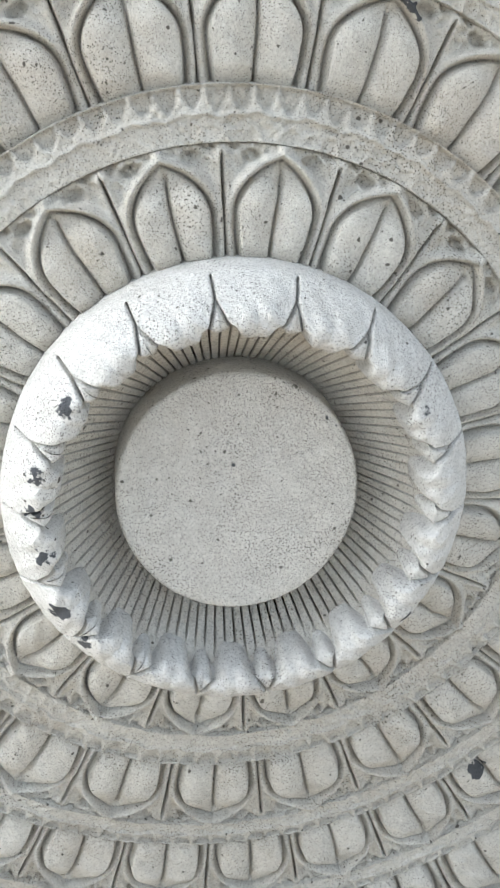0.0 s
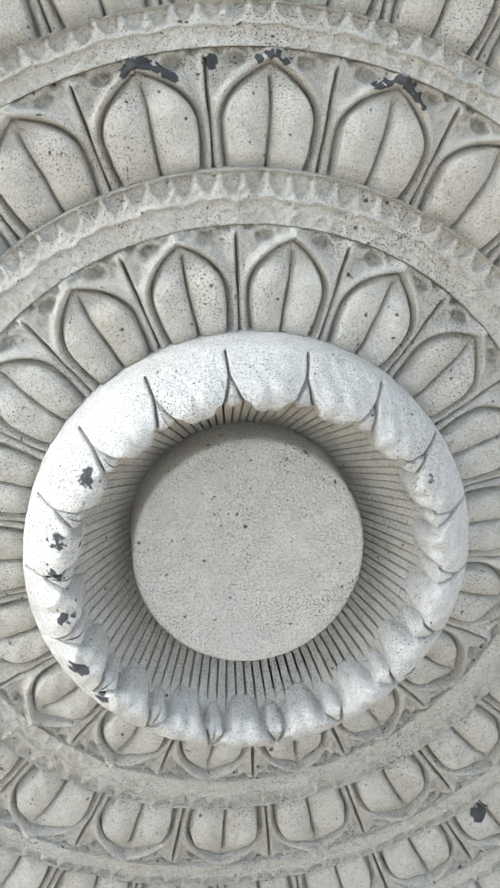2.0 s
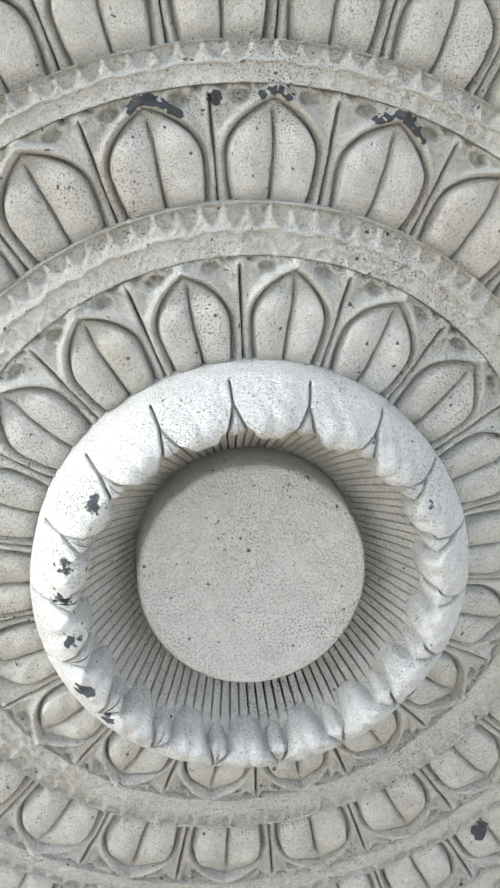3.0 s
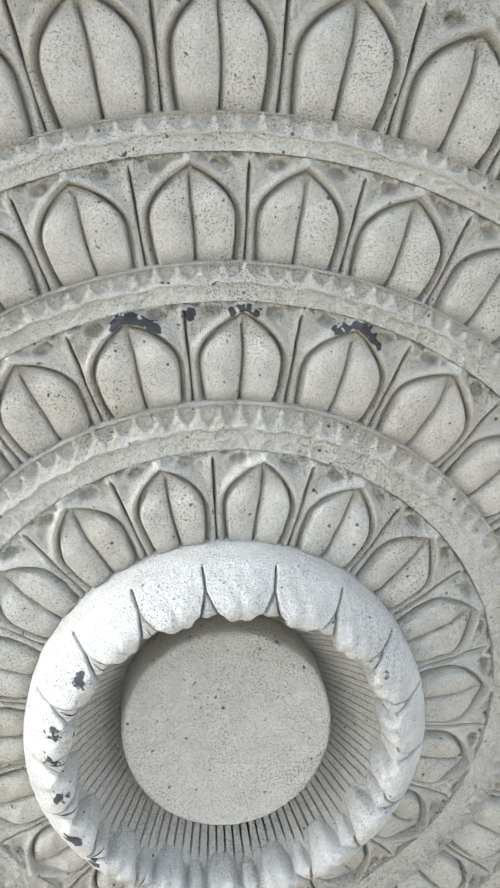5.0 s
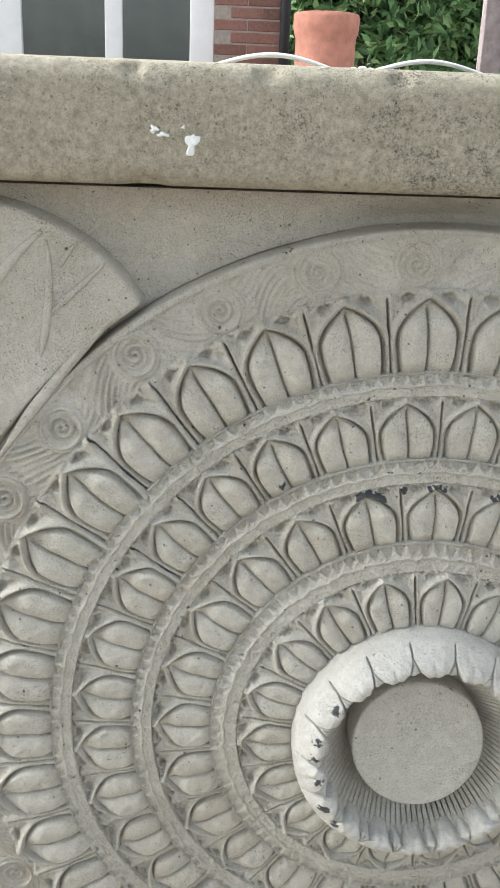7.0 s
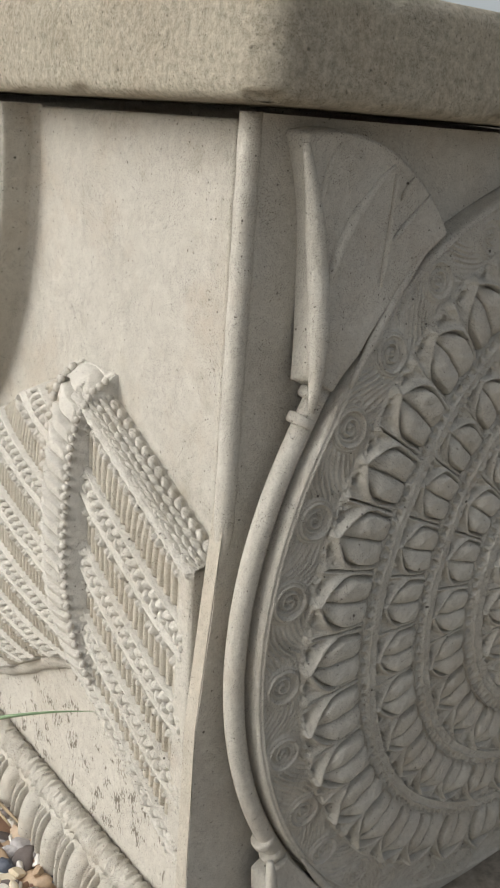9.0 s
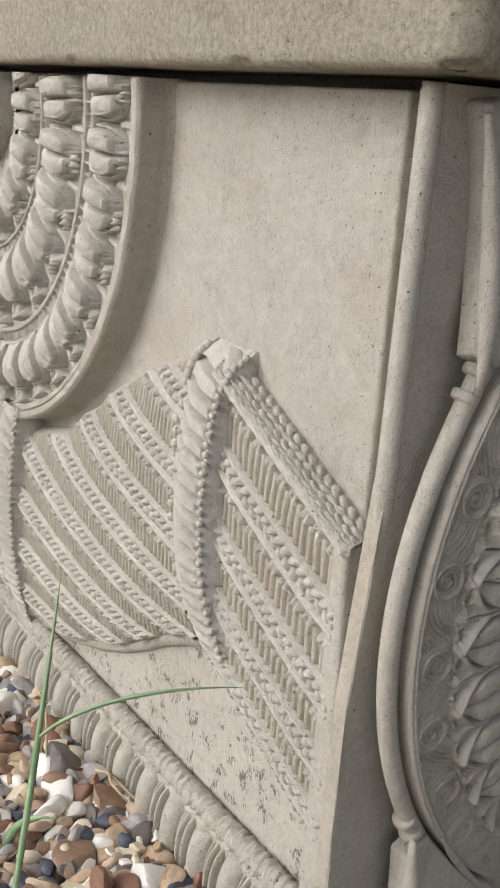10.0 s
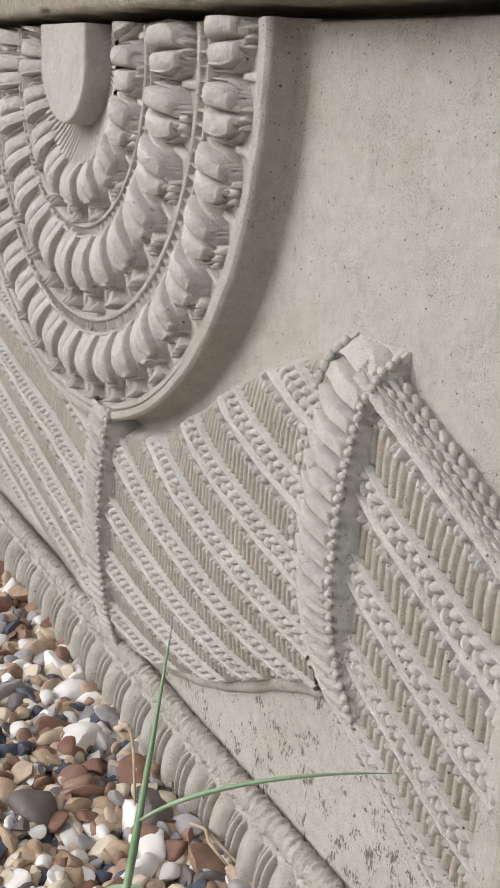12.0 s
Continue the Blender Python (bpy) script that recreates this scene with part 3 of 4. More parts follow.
def drum_fn(u, v):
    a = math.pi - 0.095 + (math.pi + 0.19) * u
    k = [0, 0.2, 0.26, 0.34, 0.40, 0.44, 0.50, 0.64, 0.70, 0.80, 0.87, 0.93, 1.0]
    r = np.interp(v, k, [0.5, 3.06, 3.085, 3.10, 3.155, 3.165, 3.180, 3.235, 3.262, 3.272, 3.285, 3.315, 3.37])
    h = np.interp(v, k, [0.14, 0.19, 0.20, 0.275, 0.285, 0.250, 0.305, 0.305, 0.275, 0.13, 0.055, 0.010, -0.03])
    return r * np.cos(a), -h + 0.003 * np.sin(a * 40) * smooth(0.3, 0.4, v), r * np.sin(a)


half_rosette = put("half_rosette", mesh_of("half_rosette", *under_slab(moved(pose(*SC, 0, 0, -90), lattice(200, 60, drum_fn)))), side_stone, pedestal, "half medallion hanging from the top edge")
for k, (n, phase, r0, r1, floor, lift) in enumerate(((16, -24.0, 0.84, 1.46, 0.15, 0.25), (26, -10.4, 1.50, 2.28, 0.15, 0.28), (38, -5.8, 2.42, 3.12, 0.15, 0.28))):
    sheet = lobed_petal(n, r0, r1, floor, lift, k + 5.0)
    whole = mesh_of("petal", *sheet)
    step, more = 360.0 / n, math.degrees(math.asin(min(1.0, 0.30 / r0)))
    for j in range(-n, n):
        angle = phase - step * j
        if not -180 - more - step / 2 < angle < more + step / 2:
            continue
        at = spin(SC, -90, angle)
        if -180 + step / 2 < angle < -step / 2:
            put("petal", whole, pale_stone, half_rosette, "", at)
        else:
            put("petal", mesh_of("petal", *under_slab(moved(at, sheet))), pale_stone, half_rosette)


def ladder_band(r0, r1, h, count):
    """A raised band of small niches with bars between them."""

    def fh(a, v):
        c = np.abs(((a * count / (2 * math.pi)) % 1.0) - 0.5) * 2
        niche = smooth(0.95, 0.72, c) * smooth(0.22, 0.34, v) * smooth(0.86, 0.74, v)
        return h - 0.075 * niche * (0.8 + 0.2 * np.sin(np.floor(a * count / 6.2832) * 3.7)) - np.where((v < 0.02) | (v > 0.98), 0.2, 0.0)

    m_ = math.asin(min(1.0, 0.31 / r1))
    return under_slab(moved(pose(*SC, 0, 0, -90), ring_sheet(lambda a, v: r0 + (r1 - r0) * v, fh, count * 5, 26, math.pi - m_, 2 * math.pi + m_)))


for r0, r1, h, count in ((1.42, 1.56, 0.27, 96), (2.28, 2.47, 0.27, 150)):
    put("niche_band", mesh_of("niche_band", *ladder_band(r0, r1, h, count)), side_stone, half_rosette)


def side_flutes(a, v):
    c = np.abs(((a * 84 / (2 * math.pi)) % 1.0) - 0.5) * 2
    return 0.15 + 0.12 * v ** 1.5 - 0.035 * smooth(0.45, 0.9, c)


put("fluted_bowl", mesh_of("fluted_bowl", *under_slab(moved(pose(*SC, 0, 0, -90), ring_sheet(lambda a, v: 0.48 + 0.40 * v, side_flutes, 600, 10, math.pi - 0.4, 2 * math.pi + 0.4)))), side_stone, half_rosette)


def side_hub(u, v):
    """A flat boss with upright sides above its half-round end."""
    a = math.pi * (1 + np.clip((u - 0.16) / 0.68, 0, 1))
    k = np.interp(v, [0, 0.55, 0.62, 0.68, 1.0], [0, 0.50, 0.515, 0.525, 0.54])
    up = 0.315 * (np.clip(1 - u / 0.16, 0, 1) + np.clip((u - 0.84) / 0.16, 0, 1))
    h = np.interp(v, [0, 0.55, 0.62, 0.68, 1.0], [0.40, 0.40, 0.392, 0.365, 0.05])
    return k * np.cos(a), -h, k * np.sin(a) + up


put("hub", mesh_of("hub", *moved(pose(*SC, 0, 0, -90), lattice(80, 24, side_hub))), hub_stone, half_rosette, "flat half-round hub")


# ---- side face: draped cloth; y runs along the face, z up, relief towards -x ----
def plait(a, c, rows, pitch):
    """Plump leaves in a plait: rows that lean to and fro, over the way along a and across c (0..1)."""
    row = np.floor(np.clip(c, 0, 0.9999) * rows)
    f = c * rows - row - 0.5
    k = a / pitch + 0.5 * row + np.where(row % 2 > 0.5, 0.32, -0.32) * f
    cell = np.floor(k)
    g = (k - cell - 0.5) * 2
    body = np.clip(1 - g * g * 1.02 - (f * 1.85) ** 2 * 0.8, 0, 1) ** 0.45
    return body * (0.88 + 0.12 * np.sin(cell * 5.3 + row * 2.1))


def end_line(c, y):
    """The height of the cords on the cloth's end; c counts bands, downwards below 0."""
    return 3.65 + 0.72 * c + 0.04 * c * c + 0.52 * y


def swag_line(c, y):
    """The same on the swelling cloth, where the lines spread and sag."""
    q = (y - 2.4) / 2.9
    low, high = 4.18 + 0.64 * c + 0.03 * c * c, 5.45 + 0.72 * c + 0.012 * c * c
    return low + (high - low) * q - 0.40 * q * (1 - q)


def far_line(c, y):
    return 4.6 + 0.62 * c + 0.30 * (y - 6.0)


def cloth_strip(y0, y1, c0, c1, kind, fold, step_y, rows, pitch, line, unit):
    """A strip of cloth between two sloping lines; fold gives the height of the cloth over y and z, below 0 outside its outline."""
    nu = max(8, int((y1 - y0) / step_y))

    def fn(u, v):
        y = y0 + (y1 - y0) * u
        z = line(c0 + (c1 - c0) * v, y)
        base = fold(y, z)
        width = (c1 - c0) * unit
        if kind == "band":
            low, high = 0.070 / width, 1 - 0.035 / width
            across = np.clip((v - low - 0.03) / (high - low - 0.03), 0, 1)
            h = np.where(v < low, 0.050 * np.sqrt(np.clip(1 - (v / low * 2 - 1) ** 2, 0, 1)), np.where(v > high, 0.030 * np.sqrt(np.clip(1 - ((v - high) / (1 - high) * 2 - 1) ** 2, 0, 1)), -0.020 + 0.088 * plait(y + 0.3 * z, across, 2, 0.098)))
        else:
            if kind == "heads":
                v = 0.60 + 0.40 * v
            else:
                v = 0.60 * v
            # paired cords, each pair under a rounded head
            k = y / (2 * pitch) + 0.04 * np.sin(z * 9 + y * 3)
            cell = np.floor(k)
            c = (k - cell) * 2 - 1
            rod = np.sqrt(np.clip(1 - ((np.abs(c) - 0.5) / 0.44) ** 2, 0, 1))
            top = 0.80 + 0.05 * np.sin(cell * 2.7)
            head = np.sqrt(np.clip(1 - (c / 0.70) ** 2 - ((v - top) / 0.095) ** 2, 0, 1))
            h = -0.055 + 0.052 * rod * smooth(top + 0.10, top, v) + 0.85 * pitch * head
        h = h - np.where((v < 0.001) | (v > 0.999), 0.10, 0.0)
        return WX - (base + h * smooth(0.04, 0.16, base)), y, z

    return lattice(nu, rows, fn)


def draped(name, label, y0, y1, fold, line, bands, unit, thick, step_y, pitch):
    """Cloth of alternating plaited bands and fringes, each a mesh under the first."""
    top = None
    for k in bands:
        for kind, c0, c1, rows in (("band", -k - 0.03, -k - 0.03 + thick, 30), ("heads", -k - 0.43 + 0.4 * thick, -k - 0.03, 22), ("fringe", -k - 1.03 + thick, -k - 0.43 + 0.4 * thick, 14)):
            if kind == "band" and name == "cloth_end" and k == 0:
                continue
            yy = np.linspace(y0, y1, 80)
            on = [y for y in yy if any(fold(np.array(y), np.array(line(c, y))) > 0.0 for c in (c0, (c0 + c1) / 2, c1))]
            if len(on) < 3:
                continue
            ya, yb = max(y0, on[0] - 0.06), min(y1, on[-1] + 0.06)
            me = mesh_of(kind, *cloth_strip(ya, yb, c0, c1, kind, fold, step_y, rows, pitch, line, unit))
            # fringes: soil, and the shade of their recess, in a darker stone
            if top is None:
                top = put(name, me, soiled_shade_stone if kind == "fringe" else pale_stone, pedestal, label)
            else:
                put({"band": "plaited_band", "heads": "knotted_edge", "fringe": "fringe"}[kind], me, soiled_shade_stone if kind == "fringe" else pale_stone, top)
    return top


def hem_y(z):
    return 0.215 - 0.048 * (3.78 - z)


def fold_right(y, z):
    """The end of the cloth between the strap and the corner."""
    under = z - (1.14 + 0.60 * y)
    e = np.minimum(np.minimum(end_line(0.06, y) - z, under), np.minimum(y - hem_y(z) - 0.045, 1.80 - y))
    return -0.05 + 0.27 * smooth(-0.03, 0.05, e) + 0.03 * smooth(0.05, 0.4, e)


def fold_middle(y, z):
    """The swelling cloth between the two straps."""
    low = np.interp(y, [2.1, 2.54, 3.13, 3.5, 3.82, 4.61, 5.28, 6.0], [2.12, 1.89, 1.49, 1.29, 1.14, 0.84, 0.70, 0.62])
    high = np.interp(y, [2.1, 2.35, 2.58, 2.85, 3.1, 3.4, 3.7, 4.5, 6.0], [4.66, 4.60, 4.51, 4.40, 4.26, 4.08, 3.87, 3.3, 2.9])
    e = np.minimum(z - low, high - z)
    swell = np.sqrt(np.clip(1 - (1 - np.clip(e / 1.1, 0, 1)) ** 2, 0, 1))
    return -0.06 + 0.17 * smooth(-0.01, 0.09, e) + 0.17 * swell


def fold_far(y, z):
    high = np.interp(y, [6.0, 7.0, 8.5, 10.4], [2.9, 3.1, 4.0, 4.6])
    e = np.minimum(np.minimum(z - 0.64 - 0.16 * (y - 6.0), high - z), 10.4 - y)
    return -0.06 + 0.20 * smooth(-0.01, 0.09, e) + 0.12 * smooth(0.0, 0.9, e)


cloth_end = draped("cloth_end", "end of a fringed cloth with plaited bands", 0.04, 1.78, fold_right, end_line, range(0, 6), 0.62, 0.40, 0.0095, 0.072)


def top_roll(u, v):
    """The cloth's upper edge: a cord, then a broad plait rolling back to the face."""
    y = 0.20 + 1.58 * u
    z = end_line(-0.03, y)
    w = np.clip((v - 0.2) / 0.8, 0, 1) * math.pi / 2
    bulge = np.where(v < 0.2, 0.055 * np.sqrt(np.clip(1 - (v / 0.2 * 2 - 1) ** 2, 0, 1)), -0.012 + 0.052 * plait(y, np.clip((v - 0.22) / 0.74, 0, 1), 5, 0.088))
    bulge = bulge * smooth(0.0, 0.02, u) * smooth(1.0, 0.93, v) + rough_field(y, v, 0.04, 0.005)
    off = 0.24 * np.cos(w) ** 0.9 - 0.03 * smooth(0.95, 1.0, v) + bulge * np.cos(w)
    return WX - off, y, z + 0.07 * np.clip(v / 0.2, 0, 1) + 0.045 * np.sin(w) + bulge * np.sin(w)


put("rolled_edge", mesh_of("rolled_edge", *lattice(190, 80, top_roll)), pale_stone, cloth_end)
hem = rounded_box((-3.405, 0.0, 0.62), (-3.10, 0.30, 3.80), 0.035)
cut = hem[0].copy()
cut[:, 1] = np.where(cut[:, 1] < 0.15, cut[:, 1] + hem_y(cut[:, 2]), cut[:, 1] + 0.06)
put("cloth_hem", mesh_of("cloth_hem", cut, hem[1]), side_stone, pedestal, "plain cut end of the cloth")
cloth_swag = draped("cloth_swag", "swelling fringed cloth with plaited bands", 2.0, 5.95, fold_middle, swag_line, range(-1, 8), 0.58, 0.42, 0.0095, 0.060)
lip = [(WX - 0.03, q, float(np.interp(q, [2.0, 2.54, 3.13, 3.5, 3.82, 4.61, 5.28, 6.0], [2.16, 1.90, 1.51, 1.31, 1.16, 0.86, 0.72, 0.64]))) for q in np.linspace(2.0, 5.6, 60)]
put("rolled_lip", mesh_of("rolled_lip", *tube(lip, [0.085 + 0.006 * math.sin(k * 0.9) for k in range(60)], 14)), side_stone, cloth_swag, "smooth rolled lower edge")
draped("cloth_far", "fringed cloth with plaited bands", 5.9, 10.4, fold_far, far_line, range(-1, 8), 0.60, 0.42, 0.013, 0.065)


# ---- straps over the cloth ----
def strap_lines(path, v):
    """Middle, half width, relief and height of a strap, v from its foot to its top."""
    k = np.linspace(0, 1, len(path[0]))
    return [np.interp(v, k, row) for row in path]


def strap_sheet(path, turn):
    def fn(u, v):
        s = u * 2 - 1
        mid, half, off, z = strap_lines(path, v)
        y = mid - half * np.clip(s * 1.03, -1, 1)
        z = z - 0.05 * s * smooth(0.15, 0.0, v)
        above = np.where(z > turn, (z - turn) / 0.155, (z - turn) / 0.105)
        flip = smooth(turn + 0.12, turn - 0.12, z)
        curve = (1 - flip) * 0.16 * ((s + 0.42) / 0.65) ** 2 - flip * 0.40 * ((s - 0.7) / 1.0) ** 2
        ph = above + curve
        step = ph - np.floor(ph)
        rib = smooth(0.0, 0.26, step) * smooth(1.0, 0.88, step) * (0.80 + 0.20 * step)
        body = smooth(0.80, 0.72, np.abs(s))
        h = off * (0.58 + 0.40 * smooth(-0.95, 0.25, s) - 0.08 * smooth(0.2, 0.95, s)) + body * 0.19 * (rib - 0.85) * smooth(1.0, 0.95, v)
        h = h - 0.07 * hill(s + 0.81, 0.035) - 0.035 * hill(s - 0.80, 0.035)
        h = h + 0.010 * np.sin(z * 41 + s * 7) * smooth(0.86, 0.95, v)
        h = np.where(np.abs(s) > 0.975, -0.02, h)
        return WX - h, y, z

    return lattice(84, 420, fn)


NEAR_STRAP = ((1.64, 1.73, 1.87, 1.96, 1.995, 2.00, 1.995, 1.97, 1.94, 1.91, 1.88), (0.18, 0.275, 0.31, 0.325, 0.33, 0.33, 0.33, 0.33, 0.32, 0.30, 0.27), (0.22, 0.31, 0.38, 0.42, 0.44, 0.44, 0.43, 0.41, 0.36, 0.23, 0.02), (2.20, 2.34, 2.62, 2.92, 3.24, 3.56, 3.86, 4.16, 4.44, 4.64, 4.76))
FAR_STRAP = ((5.50, 5.56, 5.62, 5.66, 5.66, 5.63, 5.58), (0.22, 0.28, 0.31, 0.32, 0.32, 0.32, 0.31), (0.15, 0.26, 0.36, 0.42, 0.44, 0.42, 0.36), (0.60, 0.80, 1.20, 1.70, 2.20, 2.75, 3.30))
small_bead = mesh_of("bead", *bead(0.030, 8, 6))
large_bead = mesh_of("bead", *bead(0.040, 8, 6))
for path, turn in ((NEAR_STRAP, 3.05), (FAR_STRAP, 1.6)):
    strap = put("strap", mesh_of("strap", *strap_sheet(path, turn)), pale_stone, pedestal, "ribbed strap edged with beads")
    for side, gap, sort in ((-1, 0.088, large_bead), (1, 0.066, small_bead)):
        count = int((path[3][-1] - path[3][0]) / gap)
        for k in range(count):
            v = (k + 0.5) / count
            if v > 0.97:
                continue
            mid, half, off, z = [float(q) for q in strap_lines(path, v)]
            h = off * (0.585 if side < 0 else 0.90) + 0.006
            put("bead", sort, pale_stone, strap, "", pose(WX - h, mid - side * half * 0.93 + 0.006 * math.sin(k * 2.1), z - 0.05 * side * float(smooth(0.15, 0.0, v))))


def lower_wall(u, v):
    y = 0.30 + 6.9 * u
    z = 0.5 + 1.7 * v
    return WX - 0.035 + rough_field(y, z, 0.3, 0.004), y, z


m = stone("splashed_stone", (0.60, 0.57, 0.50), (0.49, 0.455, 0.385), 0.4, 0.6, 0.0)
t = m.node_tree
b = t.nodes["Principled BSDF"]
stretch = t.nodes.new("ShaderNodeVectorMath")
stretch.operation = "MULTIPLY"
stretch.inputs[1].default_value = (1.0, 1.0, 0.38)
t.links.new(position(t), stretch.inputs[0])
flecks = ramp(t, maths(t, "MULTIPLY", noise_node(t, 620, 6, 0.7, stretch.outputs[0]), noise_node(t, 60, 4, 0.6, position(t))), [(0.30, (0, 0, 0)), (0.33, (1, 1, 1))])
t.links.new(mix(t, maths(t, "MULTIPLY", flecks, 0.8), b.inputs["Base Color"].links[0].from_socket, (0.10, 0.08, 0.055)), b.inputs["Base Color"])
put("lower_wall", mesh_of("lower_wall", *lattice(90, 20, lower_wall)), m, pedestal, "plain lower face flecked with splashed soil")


# ---- plinth along the side: a crumbling rope edge over a row of gadroons ----
def rope(u, v):
    y = -0.1 + 13.2 * u
    w = 2 * math.pi * v
    crumb = np.sin(y * 61 + 3 * np.sin(w * 2)) * np.sin(w * 5 + y * 23) + 0.7 * np.sin(y * 113 + w * 7) * np.cos(y * 37 - w * 4)
    rr = 0.098 + 0.011 * np.abs(np.sin(math.pi * (y / 0.10 + v))) + 0.016 * crumb
    return -3.285 + rr * np.cos(w), y, 0.635 + rr * np.sin(w)


plinth = put("plinth", mesh_of("plinth", *joined(rounded_box((-3.40, -0.15, -0.3), (-3.10, 13.15, 0.60), 0.05), lattice(2000, 16, rope))), side_stone, pedestal, "base moulding with a rope edge")


def gadroon_sheet(y0, y1, bulge, tall):
    """An upright lobe, swelling in its upper part and drawn in towards the ground."""

    def fn(u, v):
        s = u * 2 - 1
        g = np.sqrt(np.clip(1 - s * s * 0.97, 0, 1))
        w = math.pi * (0.03 + 0.80 * v)
        x = -3.33 - (0.07 + bulge * g) * np.sin(w) ** 0.65
        return x, (y0 + y1) / 2 + s * (y1 - y0) / 2 * (0.9 + 0.1 * np.sin(w)), 0.20 + (0.30 + 0.07 * g + tall) * np.cos(w)

    return lattice(16, 22, fn, flip=True)


fat = mesh_of("gadroon", *gadroon_sheet(-0.13, 0.13, 0.17, 0.02))
thin = mesh_of("gadroon_fillet", *gadroon_sheet(-0.036, 0.036, 0.145, 0.0))
narrow = mesh_of("gadroon_fillet", *gadroon_sheet(-0.024, 0.024, 0.11, -0.01))
y = 0.23
while y < 10.5:
    put("gadroon", fat, side_stone, plinth, "", pose(0, y, 0))
    put("fillet", thin, side_stone, plinth, "", pose(0, y + 0.175, 0))
    put("fillet", thin, side_stone, plinth, "", pose(0, y + 0.252, 0))
    put("fillet", narrow, side_stone, plinth, "", pose(0, y + 0.303, 0))
    y += 0.447

# ---- coping slab ----
slab = thing("coping_slab", "weathered stone slab with rounded edges lying on the pedestal", "slab")


X0, X1, Y0, Y1, RC = -3.62, 3.58, -0.44, 13.6, 0.20


def rim_path(u):
    """A rounded rectangle: the place and the outward way at u in 0..1."""
    w, d = X1 - X0 - 2 * RC, Y1 - Y0 - 2 * RC
    arc = math.pi / 2 * RC
    legs = [w, arc, d, arc, w, arc, d, arc]
    t = u * sum(legs)
    x, y, nx, ny = (np.zeros_like(u) for _ in range(4))
    corners = ((X0 + RC, Y0 + RC, -90), (X0 + RC, Y1 - RC, 180), (X1 - RC, Y1 - RC, 90), (X1 - RC, Y0 + RC, 0))
    start = 0.0
    for k in range(8):
        on = (t >= start - 1e-9) & (t <= start + legs[k] + 1e-9)
        q = t - start
        if k % 2 == 0:
            sx, sy, dx, dy, ax, ay = ((X1 - RC, Y0, -1, 0, 0, -1), (X0, Y0 + RC, 0, 1, -1, 0), (X0 + RC, Y1, 1, 0, 0, 1), (X1, Y1 - RC, 0, -1, 1, 0))[k // 2]
            x, y, nx, ny = np.where(on, sx + dx * q, x), np.where(on, sy + dy * q, y), np.where(on, ax, nx), np.where(on, ay, ny)
        else:
            cx, cy, a0 = corners[k // 2]
            a = np.radians(a0) - q / RC
            x, y, nx, ny = np.where(on, cx + RC * np.cos(a), x), np.where(on, cy + RC * np.sin(a), y), np.where(on, np.cos(a), nx), np.where(on, np.sin(a), ny)
        start += legs[k]
    return x, y, nx, ny


def slab_fn(u, v):
    x, y, nx, ny = rim_path(u)
    k = [0, 0.10, 0.16, 0.22, 0.28, 0.34, 0.70, 0.76, 0.82, 0.88, 0.92, 1.0]
    o = np.interp(v, k, [-1.6, -0.10, -0.05, -0.015, 0, 0.004, 0.0, -0.012, -0.045, -0.09, -0.16, -1.6])
    z = np.interp(v, k, [6.69, 6.68, 6.69, 6.72, 6.76, 6.82, 7.18, 7.23, 7.275, 7.30, 7.31, 7.31])
    s = x + y
    chip = smooth(0.62, 0.95, np.sin(s * 5.1) * np.sin(s * 2.3 + 1) + 0.5 * np.sin(s * 13.7)) * hill(v - 0.17, 0.06)
    nick = smooth(0.9, 1.3, np.sin(s * 8.3 + 2) + 0.6 * np.sin(s * 19.1)) * hill(v - 0.80, 0.05)
    o = o - 0.03 * chip - 0.032 * nick + 0.003 * np.sin(s * 9 + v * 21) * np.sin(s * 4.1 - v * 13)
    z = z + 0.022 * chip - 0.014 * nick
    return x + nx * o, y + ny * o, z


lid = rounded_box((-3.36, -0.22, 6.72), (3.36, 13.38, 7.303), 0)
put("slab", mesh_of("slab", *joined(lattice(1500, 46, slab_fn, loop=True), lid)), slab_stone, slab)

# ---- ground and gravel ----
ground = put("ground", mesh_of("ground", [(-6000, -6000, -0.12), (6000, -6000, -0.12), (6000, 6000, -0.12), (-6000, 6000, -0.12)], [(0, 1, 2, 3)]), soil)
tagged(ground, "gravelly soil under loose stones", "ground", kind="structure")

m, t, b = nodes_of("flint", 0.5)
isl = t.nodes.new("ShaderNodeNewGeometry").outputs["Random Per Island"]
pos = position(t)
col = ramp(t, isl, [(0.0, (0.50, 0.38, 0.27)), (0.12, (0.26, 0.15, 0.11)), (0.22, (0.70, 0.63, 0.52)), (0.36, (0.17, 0.15, 0.145)), (0.44, (0.82, 0.80, 0.76)), (0.60, (0.33, 0.22, 0.16)), (0.70, (0.55, 0.45, 0.34)), (0.84, (0.09, 0.105, 0.14)), (0.91, (0.42, 0.41, 0.42))])
t.nodes[-1].color_ramp.interpolation = "CONSTANT"
col = mix(t, 0.4, col, ramp(t, noise_node(t, 90, 5, 0.7, pos), [(0.3, (0.10, 0.08, 0.06)), (0.7, (0.72, 0.66, 0.58))]), "OVERLAY")
t.links.new(col, b.inputs["Base Color"])
bump(t, b, noise_node(t, 220, 4, 0.6, pos), 0.4, 0.001)
flint = m


